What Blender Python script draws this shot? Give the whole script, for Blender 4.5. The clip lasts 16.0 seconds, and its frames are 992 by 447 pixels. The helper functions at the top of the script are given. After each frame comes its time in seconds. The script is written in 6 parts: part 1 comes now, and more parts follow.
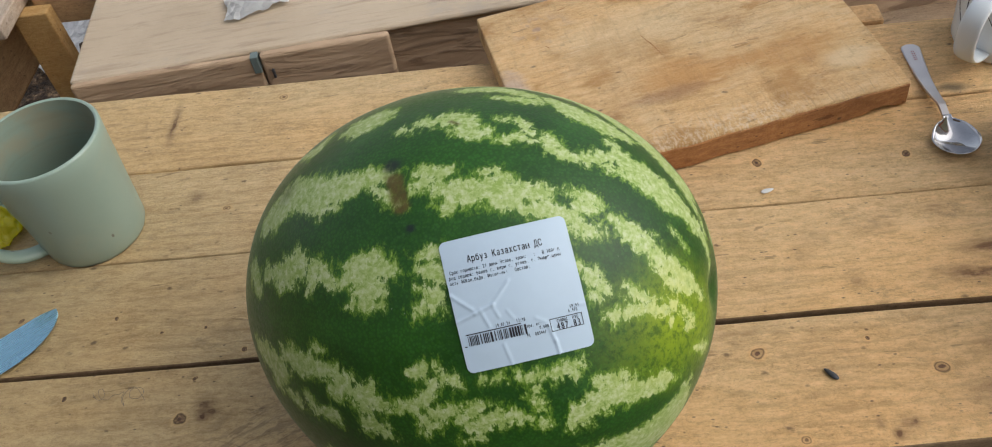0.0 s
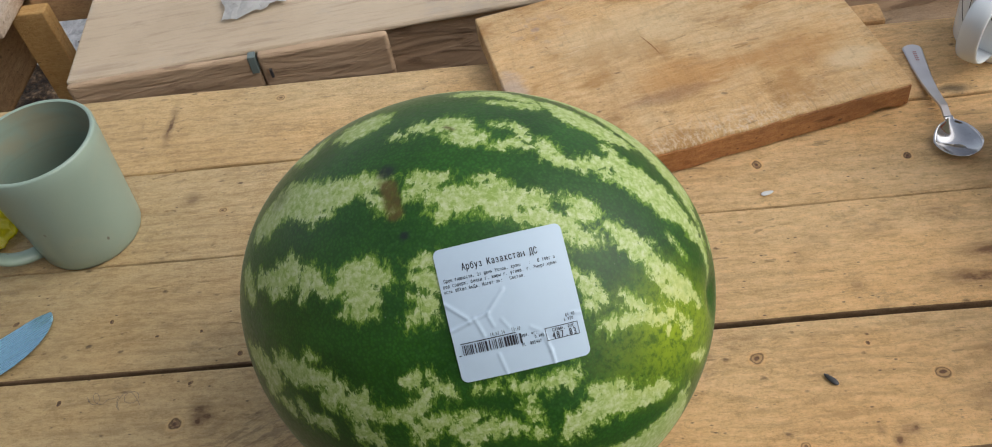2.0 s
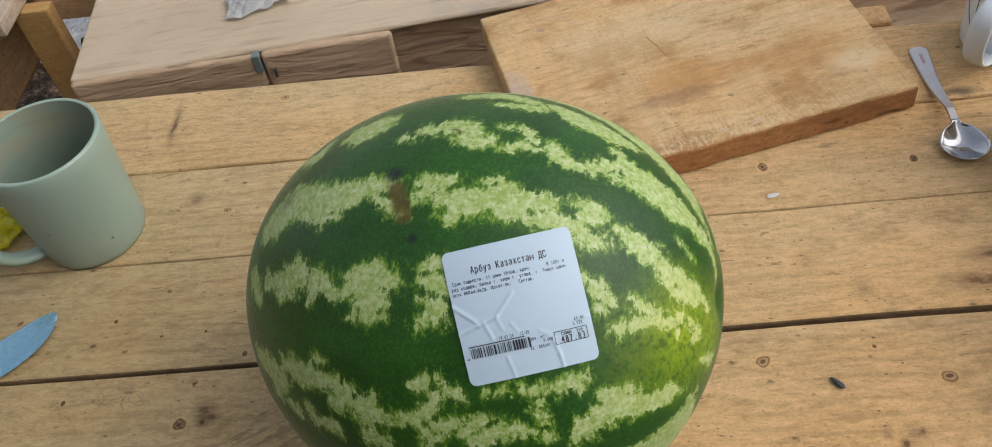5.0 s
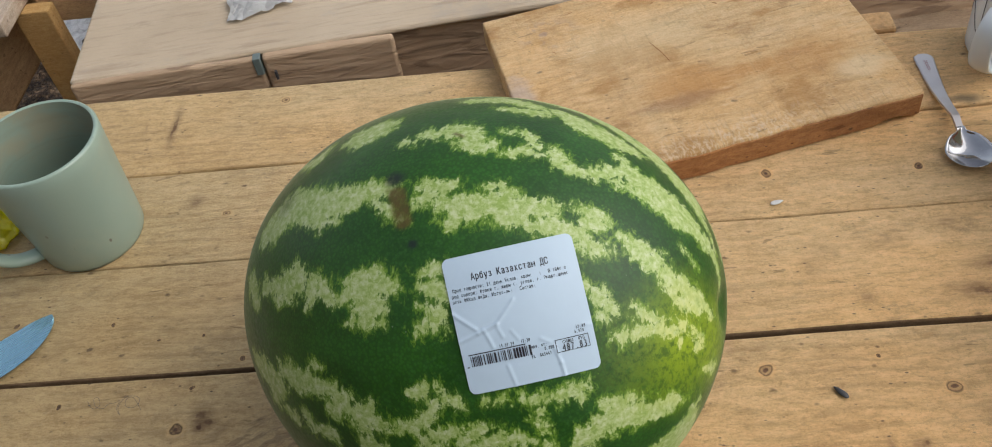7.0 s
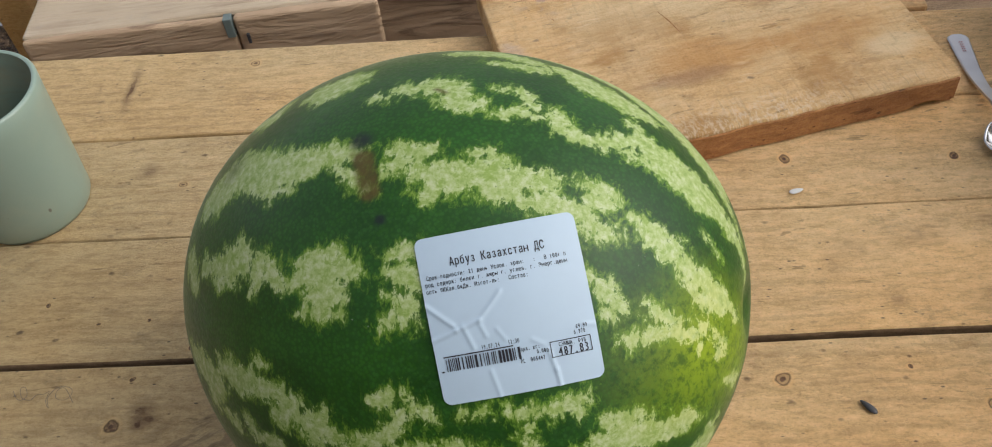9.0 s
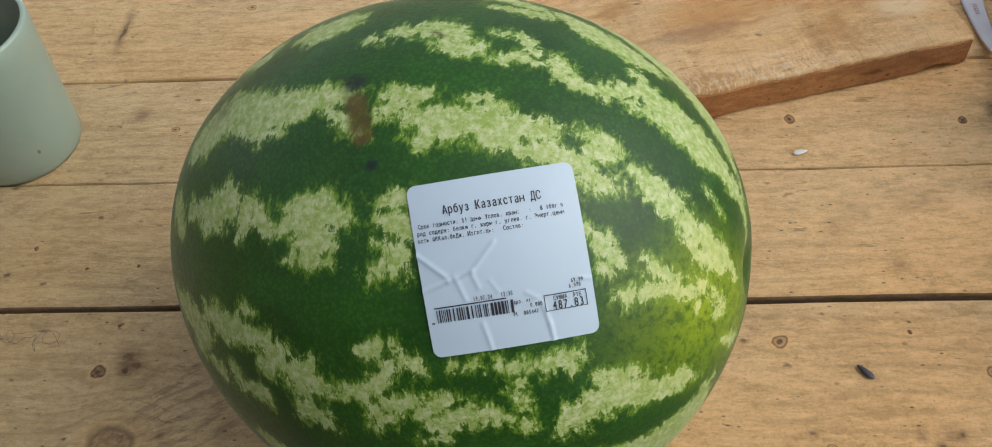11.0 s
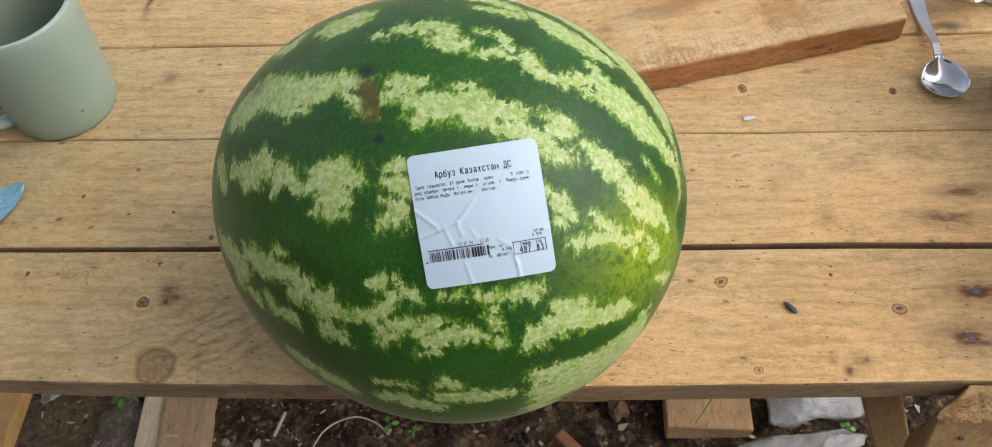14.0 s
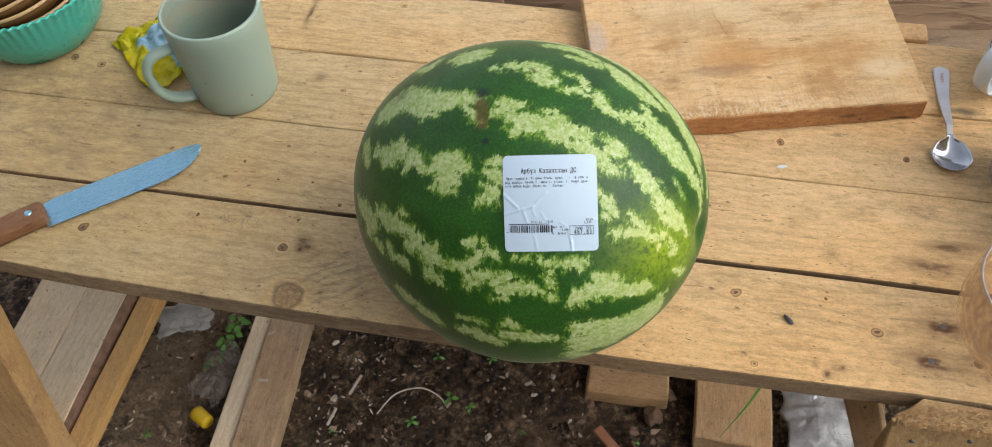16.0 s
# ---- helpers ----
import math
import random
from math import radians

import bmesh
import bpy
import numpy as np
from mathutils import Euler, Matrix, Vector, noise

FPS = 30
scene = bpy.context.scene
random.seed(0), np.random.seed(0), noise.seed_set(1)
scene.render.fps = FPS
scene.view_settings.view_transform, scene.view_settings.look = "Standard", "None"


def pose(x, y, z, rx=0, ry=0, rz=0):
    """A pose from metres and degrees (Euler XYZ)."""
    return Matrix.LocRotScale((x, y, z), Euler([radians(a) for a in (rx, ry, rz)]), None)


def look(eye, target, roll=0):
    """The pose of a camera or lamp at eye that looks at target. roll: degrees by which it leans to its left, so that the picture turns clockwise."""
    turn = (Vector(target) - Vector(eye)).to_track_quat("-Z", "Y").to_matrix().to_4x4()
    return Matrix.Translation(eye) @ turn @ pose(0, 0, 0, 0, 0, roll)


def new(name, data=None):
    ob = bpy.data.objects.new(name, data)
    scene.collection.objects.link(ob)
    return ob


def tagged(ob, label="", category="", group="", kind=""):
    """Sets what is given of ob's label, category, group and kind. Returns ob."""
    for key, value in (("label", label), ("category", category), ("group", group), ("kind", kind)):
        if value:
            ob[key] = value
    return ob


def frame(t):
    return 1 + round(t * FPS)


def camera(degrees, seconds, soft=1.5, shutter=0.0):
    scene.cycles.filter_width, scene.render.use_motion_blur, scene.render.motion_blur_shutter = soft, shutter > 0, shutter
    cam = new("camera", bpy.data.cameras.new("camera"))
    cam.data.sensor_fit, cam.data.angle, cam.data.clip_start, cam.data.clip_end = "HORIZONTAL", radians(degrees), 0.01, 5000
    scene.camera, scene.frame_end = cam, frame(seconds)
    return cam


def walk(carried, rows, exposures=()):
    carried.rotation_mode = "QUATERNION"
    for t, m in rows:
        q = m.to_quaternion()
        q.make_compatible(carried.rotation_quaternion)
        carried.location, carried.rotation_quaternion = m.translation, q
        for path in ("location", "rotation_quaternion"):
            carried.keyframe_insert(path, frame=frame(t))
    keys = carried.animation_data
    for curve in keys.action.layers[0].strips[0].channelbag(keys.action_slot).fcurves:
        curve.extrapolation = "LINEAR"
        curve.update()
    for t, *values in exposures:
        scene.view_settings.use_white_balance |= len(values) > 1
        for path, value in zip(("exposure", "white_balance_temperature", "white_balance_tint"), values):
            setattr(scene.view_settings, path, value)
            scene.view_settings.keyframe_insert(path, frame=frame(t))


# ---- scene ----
cam = camera(56.5, 16.0, soft=1.0)
PATH = [
    (0, (0.1584, -0.2606, 0.5205), (-0.0189, 1.0780, -0.9548), -10.73),
    (0.5, (0.1589, -0.2588, 0.5203), (-0.0197, 1.0779, -0.9558), -10.71),
    (1, (0.1588, -0.2564, 0.5198), (-0.0201, 1.0783, -0.9581), -10.72),
    (1.5, (0.1579, -0.2537, 0.5195), (-0.0223, 1.0789, -0.9607), -10.77),
    (2, (0.1615, -0.2532, 0.5197), (-0.0206, 1.0781, -0.9610), -10.92),
    (2.5, (0.1599, -0.2528, 0.5194), (-0.0237, 1.0775, -0.9621), -11.05),
    (3, (0.1576, -0.2521, 0.5198), (-0.0253, 1.0772, -0.9636), -11.01),
    (3.5, (0.1565, -0.2520, 0.5216), (-0.0264, 1.0762, -0.9633), -10.93),
    (4, (0.1577, -0.2518, 0.5217), (-0.0235, 1.0760, -0.9625), -10.81),
    (6.5, (0.1574, -0.2478, 0.5182), (-0.0279, 1.0855, -0.9609), -10.47),
    (7, (0.1570, -0.2464, 0.5171), (-0.0263, 1.0888, -0.9600), -10.30),
    (7.5, (0.1545, -0.2401, 0.5059), (-0.0283, 1.0967, -0.9705), -10.13),
    (8, (0.1532, -0.2196, 0.4782), (-0.0261, 1.1139, -1.0009), -9.47),
    (8.5, (0.1566, -0.2076, 0.4684), (-0.0158, 1.1236, -1.0137), -8.69),
    (9, (0.1505, -0.2023, 0.4598), (-0.0064, 1.1172, -1.0343), -7.75),
    (9.5, (0.1504, -0.1999, 0.4490), (-0.0011, 1.0868, -1.0739), -6.56),
    (12, (0.1519, -0.1951, 0.4495), (-0.0053, 1.0514, -1.1057), -6.53),
    (12.5, (0.1525, -0.1930, 0.4466), (-0.0064, 1.0496, -1.1119), -6.70),
    (13, (0.1523, -0.1937, 0.4287), (-0.0067, 1.0420, -1.1351), -6.60),
    (13.5, (0.1522, -0.1955, 0.4190), (-0.0018, 1.0000, -1.1777), -6.27),
    (13.9, (0.1640, -0.2380, 0.5030), (0.0120, 0.9340, -1.1110), -6.10),
    (14, (0.1653, -0.2476, 0.5236), (0.0137, 0.9079, -1.1013), -6.25),
    (14.5, (0.1681, -0.3148, 0.5996), (0.0064, 0.7303, -1.0991), -7.22),
    (15, (0.1808, -0.3551, 0.6737), (-0.0294, 0.8076, -0.9418), -6.90),
    (15.5, (0.1806, -0.3710, 0.6471), (-0.0890, 0.8067, -0.9476), -3.30),
    (16, (0.1879, -0.3622, 0.6414), (-0.1320, 0.8185, -0.9437), -4.75),
]
walk(cam, [(t, look(eye, target, roll)) for t, eye, target, roll in PATH],
     exposures=((0.0, 0.27), (9.0, 0.26), (12.5, 0.22), (13.0, 0.28), (13.5, 0.48), (14.0, 0.58), (14.4, 0.86), (15.0, 0.73), (16.0, 0.61)))

# ---- light ----
world = bpy.data.worlds.new("overcast_sky")
scene.world = world
world.use_nodes = True
wt = world.node_tree
sky = wt.nodes.new("ShaderNodeTexSky")
sky.sky_type, sky.sun_disc = "NISHITA", False
SUN_UP, SUN_TURN = 46.0, 100.0
sky.sun_elevation, sky.sun_rotation = radians(SUN_UP), radians(SUN_TURN)
sky.air_density, sky.dust_density, sky.ozone_density = 1.0, 3.0, 1.0
veil = wt.nodes.new("ShaderNodeHueSaturation")
veil.inputs["Saturation"].default_value = 0.50
wt.links.new(sky.outputs["Color"], veil.inputs["Color"])
wt.links.new(veil.outputs["Color"], wt.nodes["Background"].inputs["Color"])
wt.nodes["Background"].inputs["Strength"].default_value = 0.15
sun = new("sun", bpy.data.lights.new("sun", "SUN"))
sun.data.energy, sun.data.angle, sun.data.color = 0.74, radians(70), (1.0, 0.97, 0.92)
sx, sy = math.sin(radians(SUN_TURN)), math.cos(radians(SUN_TURN))
sun.matrix_world = look((4 * sx, 4 * sy, 4 * math.tan(radians(SUN_UP))), (0, 0, 0))


# ---- materials ----


class Shade:
    """A node material under construction."""

    def __init__(self, name, rough=0.6, metal=0.0):
        self.mat = bpy.data.materials.new(name)
        self.mat.use_nodes = True
        self.nt = self.mat.node_tree
        self.bsdf = self.nt.nodes["Principled BSDF"]
        self.bsdf.inputs["Roughness"].default_value = rough
        self.bsdf.inputs["Metallic"].default_value = metal
        self.coord = self.nt.nodes.new("ShaderNodeTexCoord").outputs["Object"]

    def put(self, socket, value):
        if isinstance(value, bpy.types.NodeSocket):
            self.nt.links.new(value, socket)
        elif isinstance(value, (int, float)):
            socket.default_value = value if socket.type == "VALUE" else (value,) * len(socket.default_value)
        else:
            v = tuple(value)
            socket.default_value = v + (1.0,) if socket.type == "RGBA" and len(v) == 3 else v

    def set(self, name, value):
        self.put(self.bsdf.inputs[name], value)
        return self

    def math(self, op, a, b=0.0, c=0.0, clamp=False):
        n = self.nt.nodes.new("ShaderNodeMath")
        n.operation, n.use_clamp = op, clamp
        for s, v in zip(n.inputs, (a, b, c)):
            self.put(s, v)
        return n.outputs[0]

    def vec(self, op, a, b=(0, 0, 0)):
        n = self.nt.nodes.new("ShaderNodeVectorMath")
        n.operation = op
        self.put(n.inputs[0], a)
        self.put(n.inputs[1], b)
        return n.outputs["Value"] if op in ("LENGTH", "DISTANCE", "DOT_PRODUCT") else n.outputs["Vector"]

    def scaled(self, a, s):
        return self.vec("MULTIPLY", a, s)

    def noise(self, vector, scale, detail=4.0, rough=0.55, distort=0.0, colour=False):
        n = self.nt.nodes.new("ShaderNodeTexNoise")
        self.put(n.inputs["Vector"], vector)
        n.inputs["Scale"].default_value, n.inputs["Detail"].default_value = scale, detail
        n.inputs["Roughness"].default_value, n.inputs["Distortion"].default_value = rough, distort
        return n.outputs["Color" if colour else "Fac"]

    def voronoi(self, vector, scale, feature="F1", out="Distance"):
        n = self.nt.nodes.new("ShaderNodeTexVoronoi")
        n.feature = feature
        self.put(n.inputs["Vector"], vector)
        n.inputs["Scale"].default_value = scale
        return n.outputs[out]

    def wave(self, vector, scale, distort, detail=2.0, dscale=1.0, direction="Y"):
        n = self.nt.nodes.new("ShaderNodeTexWave")
        n.bands_direction = direction
        self.put(n.inputs["Vector"], vector)
        n.inputs["Scale"].default_value, n.inputs["Distortion"].default_value = scale, distort
        n.inputs["Detail"].default_value, n.inputs["Detail Scale"].default_value = detail, dscale
        return n.outputs["Fac"]

    def step(self, v, lo, hi, a=0.0, b=1.0):
        n = self.nt.nodes.new("ShaderNodeMapRange")
        n.interpolation_type = "SMOOTHSTEP"
        for key, val in (("Value", v), ("From Min", lo), ("From Max", hi), ("To Min", a), ("To Max", b)):
            self.put(n.inputs[key], val)
        return n.outputs[0]

    def mix(self, fac, a, b, mode="MIX"):
        n = self.nt.nodes.new("ShaderNodeMix")
        n.data_type, n.blend_type = "RGBA", mode
        self.put(n.inputs[0], fac)
        self.put(n.inputs[6], a)
        self.put(n.inputs[7], b)
        return n.outputs[2]

    def ramp(self, v, *stops):
        n = self.nt.nodes.new("ShaderNodeValToRGB")
        e = n.color_ramp.elements
        while len(e) < len(stops):
            e.new(0.5)
        for el, (p, c) in zip(e, stops):
            el.position, el.color = p, (*c, 1.0)
        self.put(n.inputs[0], v)
        return n.outputs[0]

    def attr(self, name):
        n = self.nt.nodes.new("ShaderNodeAttribute")
        n.attribute_name = name
        return n.outputs["Fac"]

    def random(self):
        return self.nt.nodes.new("ShaderNodeObjectInfo").outputs["Random"]

    def island(self):
        return self.nt.nodes.new("ShaderNodeNewGeometry").outputs["Random Per Island"]

    def split(self, v):
        n = self.nt.nodes.new("ShaderNodeSeparateXYZ")
        self.put(n.inputs[0], v)
        return n.outputs

    def bump(self, height, strength=0.3, distance=0.001):
        n = self.nt.nodes.new("ShaderNodeBump")
        self.put(n.inputs["Height"], height)
        n.inputs["Strength"].default_value, n.inputs["Distance"].default_value = strength, distance
        if self.bsdf.inputs["Normal"].is_linked:
            self.put(n.inputs["Normal"], self.bsdf.inputs["Normal"].links[0].from_socket)
        self.set("Normal", n.outputs[0])
        return self


def wood(name, light, mid, dark, knots=(), stains=(), rough=0.62, dirt=0.35, grain=1.0, dirt_colour=(0.10, 0.07, 0.045), extra=None):
    """Sawn softwood with its grain along the object's x. knots: x, y, radius, darkness, fill; stains: x, y, half length, half width, strength."""
    s = Shade(name, rough)
    rnd = s.random()
    shift = s.vec("ADD", s.coord, s.scaled(rnd, (3.1, 5.3, 2.7)))
    warp = s.noise(s.scaled(shift, (3, 9, 9)), 3.0, 3.0, colour=True)
    bent = s.vec("ADD", shift, s.scaled(s.vec("SUBTRACT", warp, (0.5, 0.5, 0.5)), (0.03, 0.024, 0.024)))
    near = ring = halo = None
    soft = s.vec("ADD", s.coord, s.scaled(s.vec("SUBTRACT", s.noise(s.coord, 60, 3.0, colour=True), (0.5, 0.5, 0.5)), (0.008, 0.008, 0.0)))
    for x, y, r, k, fill in knots:
        off = s.scaled(s.vec("SUBTRACT", soft, (x, y, 0)), (1, 1, 0))
        d = s.math("DIVIDE", s.vec("LENGTH", off), r)
        push = s.math("MULTIPLY", s.step(d, 0.6, 4.5, 1.0, 0.0), r * 1.5)
        away = s.scaled(s.vec("NORMALIZE", off), (0, 1, 0))
        bent = s.vec("SUBTRACT", bent, s.scaled(away, s.nt_triplet(push)))
        core = s.math("MULTIPLY", s.step(d, 0.88, 1.08, k * fill, 0.0), s.step(s.noise(soft, 330, 3.0, 0.6), 0.30, 0.65, 0.55, 1.0))
        core = s.math("MAXIMUM", core, s.step(d, 0.30, 0.72, k * (1.0 if r < 0.01 else 0.3), 0.0))
        rim = s.math("MULTIPLY", s.math("MULTIPLY", s.step(d, 0.80, 0.98), s.step(d, 1.0, 1.30, 1.0, 0.0)), k)
        glow = s.step(d, 1.0, 2.0, 0.5 * k, 0.0)
        near = core if near is None else s.math("MAXIMUM", near, core)
        ring = rim if ring is None else s.math("MAXIMUM", ring, rim)
        halo = glow if halo is None else s.math("MAXIMUM", halo, glow)
    g = s.noise(s.scaled(bent, (4.0, 30, 30)), 2.6 * grain, 7.0, 0.66, 0.6)
    fine = s.noise(s.scaled(bent, (60, 330, 330)), 1.0, 4.0, 0.72)
    speck = s.noise(s.scaled(shift, (0.8, 1.2, 1.2)), 240, 7.0, 0.80)
    tone = s.math("ADD", s.math("MULTIPLY", g, 0.50), 0.23)
    tone = s.math("ADD", tone, s.math("MULTIPLY", s.math("SUBTRACT", fine, 0.5), 0.40))
    tone = s.math("ADD", tone, s.math("MULTIPLY", s.math("SUBTRACT", speck, 0.5), 0.95))
    col = s.ramp(tone, (0.17, dark), (0.38, mid), (0.64, light))
    arcs = s.wave(s.scaled(bent, (0.10, 1.0, 1.0)), 26, 5.0, 3.0, 0.9)
    patch = s.noise(shift, 7.0, 5.0, 0.6)
    col = s.mix(s.math("MULTIPLY", s.step(arcs, 0.72, 1.0, 0.0, 0.30), s.step(patch, 0.40, 0.58)), col, dark)
    col = s.mix(s.step(patch, 0.45, 0.75, 0.0, dirt), col, s.mix(0.5, mid, dirt_colour), "MIX")
    col = s.mix(s.step(s.noise(s.scaled(shift, (14, 26, 26)), 1.6, 8.0, 0.80), 0.55, 0.72, 0.0, dirt * 1.8), col, dirt_colour)
    fleck = s.step(s.noise(s.scaled(shift, (60, 190, 190)), 1.0, 5.0, 0.78), 0.59, 0.68)
    col = s.mix(s.math("MULTIPLY", fleck, 0.40), col, dark)
    streak_ = s.math("MULTIPLY", s.step(s.noise(s.scaled(bent, (5.5, 110, 110)), 1.0, 6.0, 0.75), 0.50, 0.66), s.step(s.noise(shift, 11, 3.0), 0.42, 0.62))
    col = s.mix(s.math("MULTIPLY", streak_, 0.24), col, dark)
    smudge = s.step(s.noise(s.scaled(shift, (20, 34, 34)), 1.0, 7.0, 0.78), 0.58, 0.72)
    col = s.mix(s.math("MULTIPLY", smudge, dirt * 1.6), col, dirt_colour)
    pale_rub = s.step(s.noise(s.scaled(shift, (5, 26, 26)), 2.0, 6.0, 0.7), 0.54, 0.74, 0.0, 0.55)
    col = s.mix(pale_rub, col, tuple(min(1, c * 1.18) for c in light))
    specks = s.voronoi(s.scaled(s.vec("ADD", soft, s.scaled(rnd, (3.1, 5.3, 2.7))), (0.9, 1.4, 1)), 58.0)
    col = s.mix(s.math("MULTIPLY", s.step(specks, 0.03, 0.12, 0.85, 0.0), s.step(patch, 0.46, 0.58)), col, (0.10, 0.055, 0.028))
    wide = s.noise(s.scaled(shift, (0.8, 1.2, 1.2)), 5.5, 3.0)
    col = s.mix(s.step(wide, 0.36, 0.64, 0.0, 0.55), s.mix(1.0, col, (0.90, 0.94, 1.02), "MULTIPLY"), s.mix(1.0, col, (1.07, 0.95, 0.80), "MULTIPLY"))
    nap = s.noise(s.scaled(shift, (0.42, 1.6, 1.6)), 150, 7.0, 0.78, 0.3)
    col = s.mix(s.step(nap, 0.50, 0.62, 0.0, 0.62), col, s.mix(0.55, mid, dark))
    col = s.mix(s.step(nap, 0.47, 0.37, 0.0, 0.60), col, light)
    rubbed = s.math("MULTIPLY", s.step(s.noise(s.scaled(shift, (0.7, 1.2, 1.2)), 17, 8.0, 0.76, 0.5), 0.52, 0.68), s.step(s.noise(shift, 4.5, 2.0), 0.40, 0.58))
    col = s.mix(s.math("MULTIPLY", rubbed, dirt * 1.7), col, s.mix(0.35, dirt_colour, mid))
    spot_ = s.voronoi(s.scaled(s.vec("ADD", soft, s.scaled(rnd, (1.7, 2.9, 1.3))), (0.55, 1.0, 1)), 64.0)
    col = s.mix(s.math("MULTIPLY", s.step(spot_, 0.05, 0.13, 0.80, 0.0), s.step(s.noise(shift, 15, 3.0), 0.455, 0.58)), col, (0.085, 0.050, 0.028))
    grit = s.noise(shift, 620, 4.0, 0.75)
    col = s.mix(s.step(grit, 0.52, 0.70, 0.0, 0.42), col, dark)
    col = s.mix(s.step(grit, 0.47, 0.29, 0.0, 0.42), col, light)
    pits = s.math("MULTIPLY", s.step(s.voronoi(s.scaled(shift, (0.6, 1.3, 1)), 150.0), 0.05, 0.15, 0.9, 0.0), s.step(s.noise(shift, 24, 3.0), 0.43, 0.55))
    col = s.mix(pits, col, dirt_colour)
    col = s.mix(0.25, col, s.mix(rnd, (0.92, 0.88, 0.82), (1.08, 1.0, 0.92)), "MULTIPLY")
    nick = s.step(s.noise(s.scaled(bent, (26, 150, 150)), 1.0, 3.0, 0.6), 0.67, 0.70)
    col = s.mix(s.math("MULTIPLY", nick, 0.5), col, tuple(c * 0.55 for c in dark))
    if near is not None:
        col = s.mix(halo, col, s.mix(1.0, light, (1.0, 0.86, 0.70), "MULTIPLY"))
        col = s.mix(near, col, s.ramp(s.noise(s.coord, 230, 4.0), (0.3, (0.060, 0.030, 0.018)), (0.7, (0.150, 0.080, 0.048))))
        col = s.mix(s.math("MULTIPLY", ring, 0.75), col, (0.045, 0.022, 0.012))
    for x, y, a, b, k in stains:
        d = s.vec("LENGTH", s.scaled(s.vec("SUBTRACT", soft, (x, y, 0)), (1 / a, 1 / b, 0)))
        broken = s.math("MULTIPLY", s.math("MAXIMUM", s.step(d, 0.20, 0.62, k, 0.0), s.step(d, 0.2, 1.3, k * 0.55, 0.0)), s.step(s.noise(s.scaled(s.coord, (50, 110, 110)), 1.0, 4.0, 0.7), 0.30, 0.60, 0.30, 1.0))
        col = s.mix(broken, col, (0.115, 0.056, 0.026))
    if extra:
        col = extra(s, col, soft)
    s.set("Base Color", col)
    s.set("Roughness", s.step(patch, 0.3, 0.8, rough - 0.06, rough + 0.18))
    s.set("Specular IOR Level", 0.35)
    s.bump(tone, 0.45, 0.0011)
    s.bump(fine, 0.30, 0.0006).bump(grit, 0.35, 0.0005).bump(nap, 1.0, 0.0018)
    return s.mat


def triplet(self, value):
    n = self.nt.nodes.new("ShaderNodeCombineXYZ")
    for i in range(3):
        self.put(n.inputs[i], value)
    return n.outputs[0]


Shade.nt_triplet = triplet


def plain(name, colour, rough=0.5, metal=0.0, vary=0.12, scale=30.0, bump=0.0, bscale=200.0):
    s = Shade(name, rough, metal)
    dark = tuple(c * (1 - vary * 2) for c in colour)
    s.set("Base Color", s.mix(s.noise(s.coord, scale, 5.0, 0.6), dark, tuple(min(1, c * (1 + vary)) for c in colour)))
    s.set("Roughness", s.step(s.noise(s.coord, scale * 2.3, 4.0), 0.3, 0.7, rough * 0.85, min(1, rough * 1.15)))
    if bump:
        s.bump(s.noise(s.coord, bscale, 4.0, 0.6), bump, 0.001)
    return s.mat


TABLE_KNOTS = ((-0.1209, 0.0601, 0.0042, 1.0, 0.95), (-0.0996, 0.0125, 0.0125, 0.66, 0.95), (0.267, 0.077, 0.0037, 0.95, 0.55), (0.376, 0.057, 0.0036, 0.95, 0.5),
               (0.299, 0.250, 0.0034, 1.0, 0.8), (0.410, 0.246, 0.0032, 1.0, 1.0), (-0.126, 0.256, 0.0024, 0.9, 0.4), (-0.098, 0.390, 0.0032, 0.85, 0.3),
               (-0.308, 0.052, 0.0044, 1.0, 0.9), (0.283, 0.014, 0.0026, 0.8, 0.3), (-0.390, 0.255, 0.0040, 1.0, 0.3), (-0.425, 0.262, 0.0036, 1.0, 0.8),
               (-0.300, 0.392, 0.0036, 0.9, 0.5), (0.449, 0.0417, 0.0030, 0.9, 0.8), (-0.189, 0.149, 0.0015, 1.0, 1.0), (-0.118, 0.134, 0.0013, 1.0, 1.0), (-0.084, 0.112, 0.0018, 1.0, 1.0),
               (-0.117, 0.091, 0.0015, 1.0, 1.0), (-0.210, 0.082, 0.0015, 1.0, 1.0), (-0.267, 0.154, 0.0018, 1.0, 1.0), (-0.150, 0.133, 0.0012, 1.0, 1.0), (0.337, 0.081, 0.0013, 1.0, 1.0))
